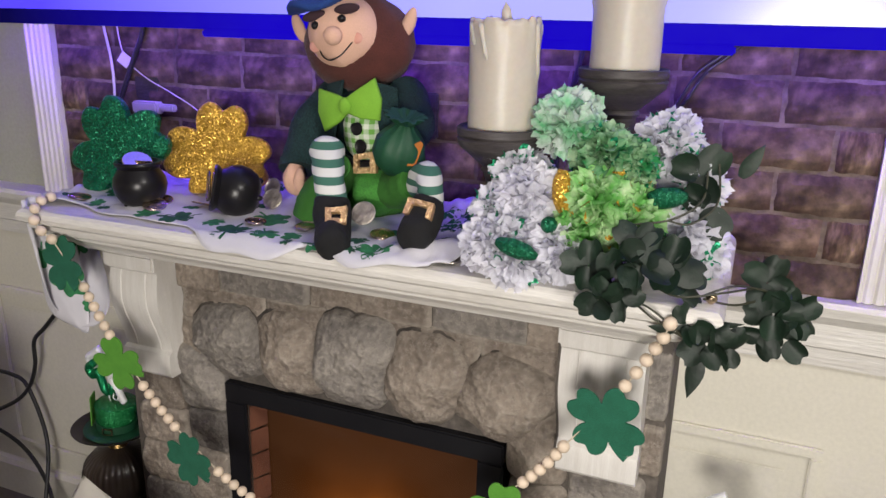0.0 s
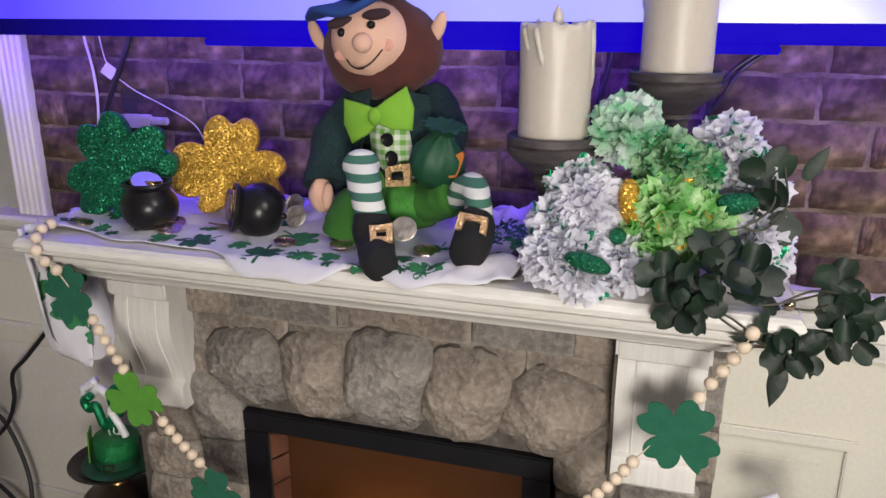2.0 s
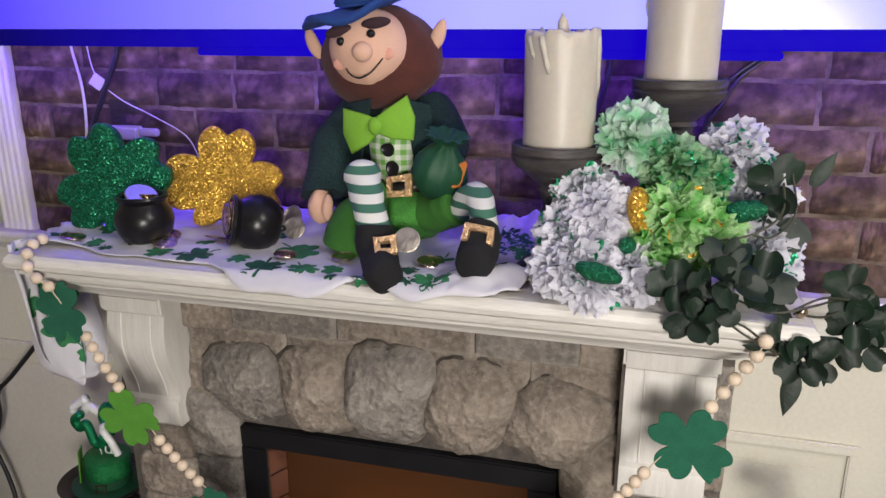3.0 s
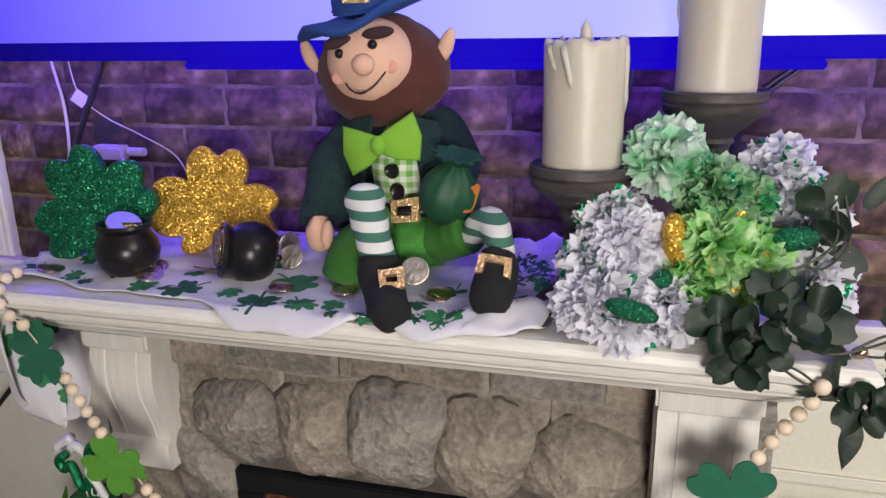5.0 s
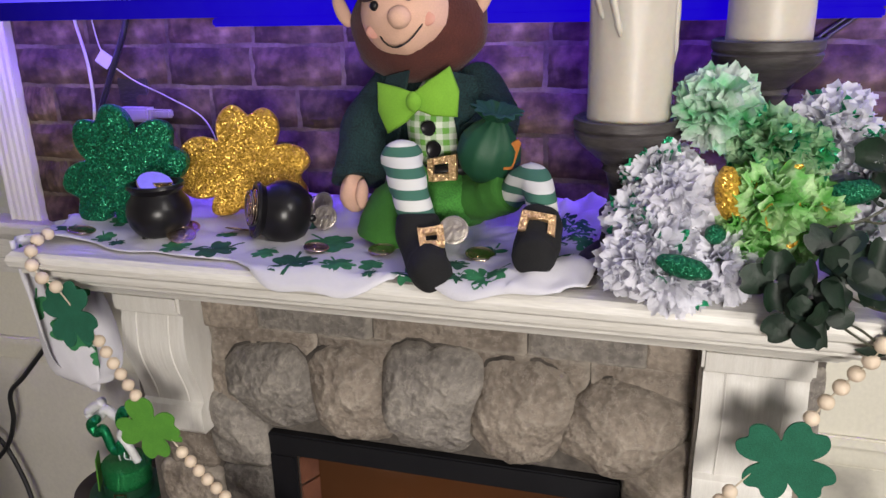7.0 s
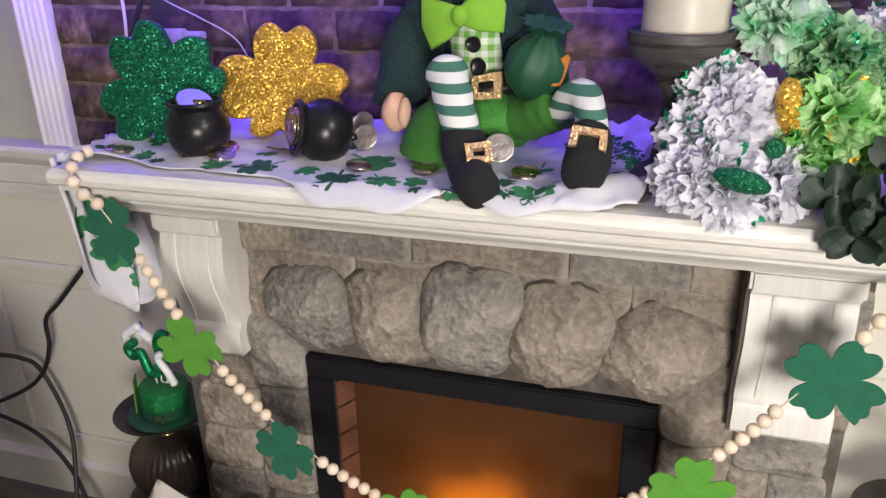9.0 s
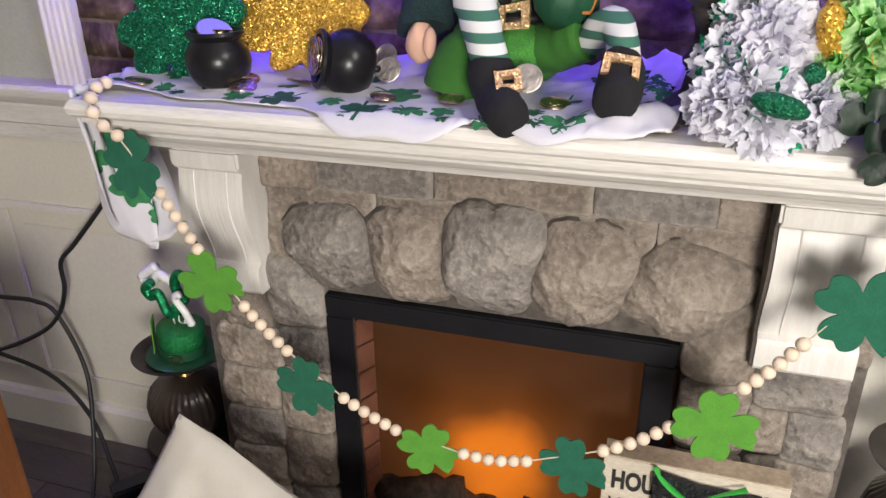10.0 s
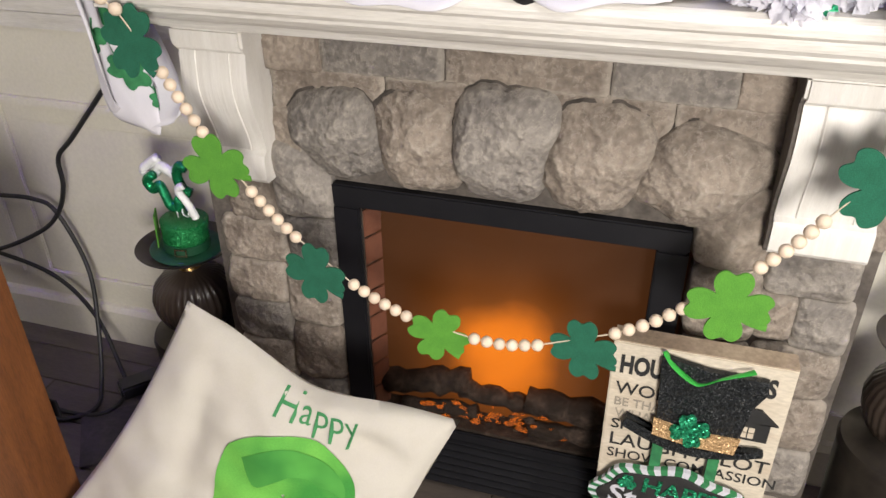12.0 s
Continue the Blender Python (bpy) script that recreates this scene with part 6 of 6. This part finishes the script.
hat_ink = material("hat_ink", (0.035, 0.22, 0.03), 0.9, second=(0.14, 0.42, 0.06), scale=9, mix=0.52, detail=2.0, grain=0.1, grain_scale=500)
hat_deep = material("hat_deep", (0.028, 0.18, 0.025), 0.9, second=(0.07, 0.30, 0.045), scale=14, detail=2.0)
printed_patch([(0.388, 0.563), (0.353, 0.369), (0.384, 0.285), (0.494, 0.212), (0.633, 0.175), (0.76, 0.225), (0.815, 0.31), (0.82, 0.47), (0.74, 0.66), (0.54, 0.72)], hat_ink, 0.0045)
printed_patch([(0.42, 0.33), (0.52, 0.245), (0.64, 0.215), (0.74, 0.25), (0.78, 0.31), (0.70, 0.29), (0.58, 0.325), (0.50, 0.40)], hat_deep, 0.0062)

# ---- signs beside the firebox ----
sign_wood = material("sign_wood", (0.56, 0.50, 0.40), 0.75, second=(0.42, 0.34, 0.25), scale=7, mix=0.62, grain=0.12, grain_scale=80, bump=0.2, stretch=(1, 1, 3))
sign_edge = material("sign_edge", (0.40, 0.32, 0.23), 0.8, second=(0.28, 0.21, 0.15), scale=9, grain=0.2, bump=0.2)
black_ink = material("black_ink", (0.012, 0.012, 0.012), 0.8, second=(0.02, 0.02, 0.02), scale=50)
grey_ink = material("grey_ink", (0.25, 0.22, 0.18), 0.8, second=(0.3, 0.27, 0.22), scale=50)
SX0, SX1, SY, SZ = 0.220, 0.500, -0.362, 0.484
board = thing("word_sign", "distressed cream wooden box sign with black lettering", "sign")
part("board", Geo().box(SX0, SX1, SY, SY + 0.042, FLOOR, SZ, c=0.002), [sign_wood], board)
part("top_edge", Geo().box(SX0, SX1, SY + 0.001, SY + 0.041, SZ + 0.0003, SZ + 0.003), sign_edge, board, "raw wooden edge")
for text, x, z, size, mat, sx in (("HOU", 0.014, -0.060, 0.050, black_ink, 0.62), ("ES", 0.226, -0.058, 0.050, black_ink, 0.62), ("WOR", 0.012, -0.106, 0.037, black_ink, 0.95), ("BE THA", 0.012, -0.132, 0.026, grey_ink, 0.9), ("WHAT", 0.016, -0.158, 0.028, grey_ink, 0.9),
                                  ("SH", 0.012, -0.184, 0.030, black_ink, 1.1), ("LAUGH A LOT", 0.012, -0.222, 0.040, black_ink, 1.02), ("SHOW COMPASSION", 0.012, -0.252, 0.030, black_ink, 0.98)):
    vs, fs = letters(text, size, 0.0022 if text in ("HOU", "ES") else 0.0003)
    part("lettering", Geo().add([(SX0 + x + a * sx, SY - 0.0012, SZ + z + b) for a, b, _ in vs], fs), mat, board)

hat_sign = thing("hat_cutout", "black glitter hat cut-out with gold band hung on the sign", "hat decoration")
hx, hz, hy = 0.366, 0.374, SY - 0.012
hm = facing(hx, hy, hz, -3, 0, 0) @ Matrix.Diagonal((0.88, 0.96, 1, 1))
part("hat_crown", Geo().slab([(-0.066, -0.044), (0.080, -0.044), (0.088, 0.040), (0.106, 0.078), (0.100, 0.100), (0.0, 0.098), (-0.074, 0.108), (-0.084, 0.100), (-0.074, 0.02)], 0.012, 0, hm, 0.001), glit_black, hat_sign, "black glitter crown")
bt = [(-0.130 + 0.26 * t, -0.056 - 0.034 * math.sin(math.pi * t)) for t in [i / 20 for i in range(21)]]
part("hat_brim", Geo().slab(bt + [(0.130, -0.048), (0.118, -0.048), (0.06, -0.066), (-0.06, -0.060), (-0.122, -0.036)], 0.014, 0, hm @ pose(0, 0, 0.002), 0.001), glit_black, hat_sign, "black glitter brim")
part("hat_band", Geo().slab([(-0.070, -0.058), (0.0, -0.066), (0.080, -0.062), (0.084, -0.026), (0.0, -0.032), (-0.074, -0.022)], 0.004, 0, hm @ pose(0, 0, 0.009)), glit_copper, hat_sign, "gold glitter band")
part("hat_shamrock", Geo().slab(clover_outline(0.038, 4, 20, 64), 0.004, 0, hm @ pose(-0.006, -0.030, 0.013)), glit_emerald, hat_sign, "green glitter shamrock")
ribbon_mat = material("ribbon_mat", (0.04, 0.48, 0.06), 0.4, second=(0.05, 0.40, 0.07), scale=30)
part("ribbon", Geo().tube(catmull([(0.300, hy + 0.004, 0.486), (0.318, hy - 0.010, 0.470), (0.345, hy - 0.018, 0.454), (0.362, hy - 0.020, 0.452), (0.392, hy - 0.016, 0.468), (0.436, hy - 0.004, 0.482)], 8), [0.008 + 0.004 * math.sin(i * 0.16) for i in range(41)], 8, 0, 0.22), ribbon_mat, hat_sign, "bright green ribbon")
for x in (0.306, 0.398):
    part("ribbon_strap", Geo().box(x, x + 0.018, hy - 0.002, hy + 0.001, 0.20, 0.298), print_green, hat_sign, "green ribbon strap")
house = Geo().slab([(-0.03, -0.03), (0.03, -0.03), (0.03, 0.01), (0.042, 0.008), (0.012, 0.036), (-0.02, 0.036), (-0.03, 0.02)], 0.004, 0, facing(0.450, SY - 0.004, 0.364))
part("house_print", house, black_ink, hat_sign, "small black house shape")
part("house_window", Geo().box(0.438, 0.447, SY - 0.0072, SY - 0.0062, 0.352, 0.362).box(0.449, 0.458, SY - 0.0072, SY - 0.0062, 0.352, 0.362).box(0.438, 0.447, SY - 0.0072, SY - 0.0062, 0.340, 0.350).box(0.449, 0.458, SY - 0.0072, SY - 0.0062, 0.340, 0.350), sign_wood, hat_sign, "pale window of the house shape")

oval = thing("oval_sign", "oval black sign with a green and white striped rim", "sign")
om = facing(0.356, SY - 0.020, 0.156, -4, 0, 0)
rim_pts = [(0.142 * math.cos(t) * (1 + 0.04 * math.cos(8 * t)), 0.092 * math.sin(t) * (1 + 0.05 * math.cos(8 * t))) for t in [2 * math.pi * i / 144 for i in range(144)]]
part("plaque", Geo().slab([(a * 0.90, b * 0.86) for a, b in rim_pts], 0.012, 0, om @ pose(0, 0, 0.003), 0.001), black_ink, oval, "matt black plaque")
paint_white, paint_green = petal_white, print_green
for i in range(72):
    q = [rim_pts[(2 * i + k) % 144] for k in range(3)]
    part("rim_stripe", Geo().slab([(a * 0.88, b * 0.84) for a, b in q] + q[::-1], 0.010, 0, om), paint_white if i % 2 else paint_green, oval)
for text, x, y, size, mat in (("HAPPY", -0.060, 0.032, 0.048, glit_emerald), ("St. Pat", -0.112, -0.012, 0.062, paint_white)):
    vs, fs = letters(text, size, 0.0012)
    part("lettering", Geo().add([om @ Vector((x + a, y + b, 0.0105)) for a, b, _ in vs], fs), mat, oval)
part("small_shamrock", Geo().slab(clover_outline(0.018, 3, 90, 48), 0.003, 0, om @ pose(-0.085, 0.044, 0.011)), glit_emerald, oval, "green glitter shamrock")

# ---- pieces of the setting ----
brick_kinds = []
for i in range(6):
    rn = random.Random(i + 20)
    w, h = RUN - 0.008, ROW - 0.008
    vs, fs, nx, nz = [], [], 8, 4
    for a in range(nx + 1):
        for b in range(nz + 1):
            ex_, ez_ = min(a, nx - a), min(b, nz - b)
            x = w * a / nx + (0.0022 * rn.uniform(-1, 1) if ex_ == 0 else 0)
            z = h * b / nz + (0.0018 * rn.uniform(-1, 1) if ez_ == 0 else 0)
            y = 0.0 if (ex_ == 0 or ez_ == 0) else -0.0090 + 0.0030 * rn.uniform(-1, 1)
            vs.append((x, y + 0.0035, z))
    for a in range(nx):
        for b in range(nz):
            k = a * (nz + 1) + b
            fs.append((k, k + nz + 1, k + nz + 2, k + 1))
    brick_kinds.append(Geo().add(vs, fs).mesh("brick", brick_face, 30))
for r in range(8):
    z = 0.917 + r * ROW
    shift = (0.0, 0.5, 0.02, 0.48, 0.0, 0.04, 0.5, 0.0)[r]
    for k in range(-10, 3):
        x = 0.706 + (k + shift) * RUN
        x0, x1 = max(x + 0.004, PANEL_X0), min(x + RUN - 0.004, PANEL_X1)
        if x1 - x0 < 0.02:
            continue
        ob = new("brick", brick_kinds[(r * 5 + k * 3) % 6])
        ob.parent = brick_wall
        ob.matrix_basis = pose(x0, 0, z + 0.004) @ Matrix.Diagonal(((x1 - x0) / (RUN - 0.008), 1, 1, 1))
plank = Geo().box(0, 1.2, 0, 0.118, 0, 0.012, c=0.0015).mesh("plank", floor_wood)
for r in range(31):
    for k in range(-3, 3):
        x = k * 1.203 + (r % 3) * 0.4 - 0.4
        if x > 2.4 or x < -3:
            continue
        ob = new("plank", plank)
        ob.parent = floor_ob
        x0, x1 = max(-2.5, x), min(2.5, x + 1.2)
        ob.matrix_basis = pose(x0, -3.68 + r * 0.12, FLOOR - 0.0125) @ Matrix.Diagonal(((x1 - x0) / 1.2, 1, 1, 1))
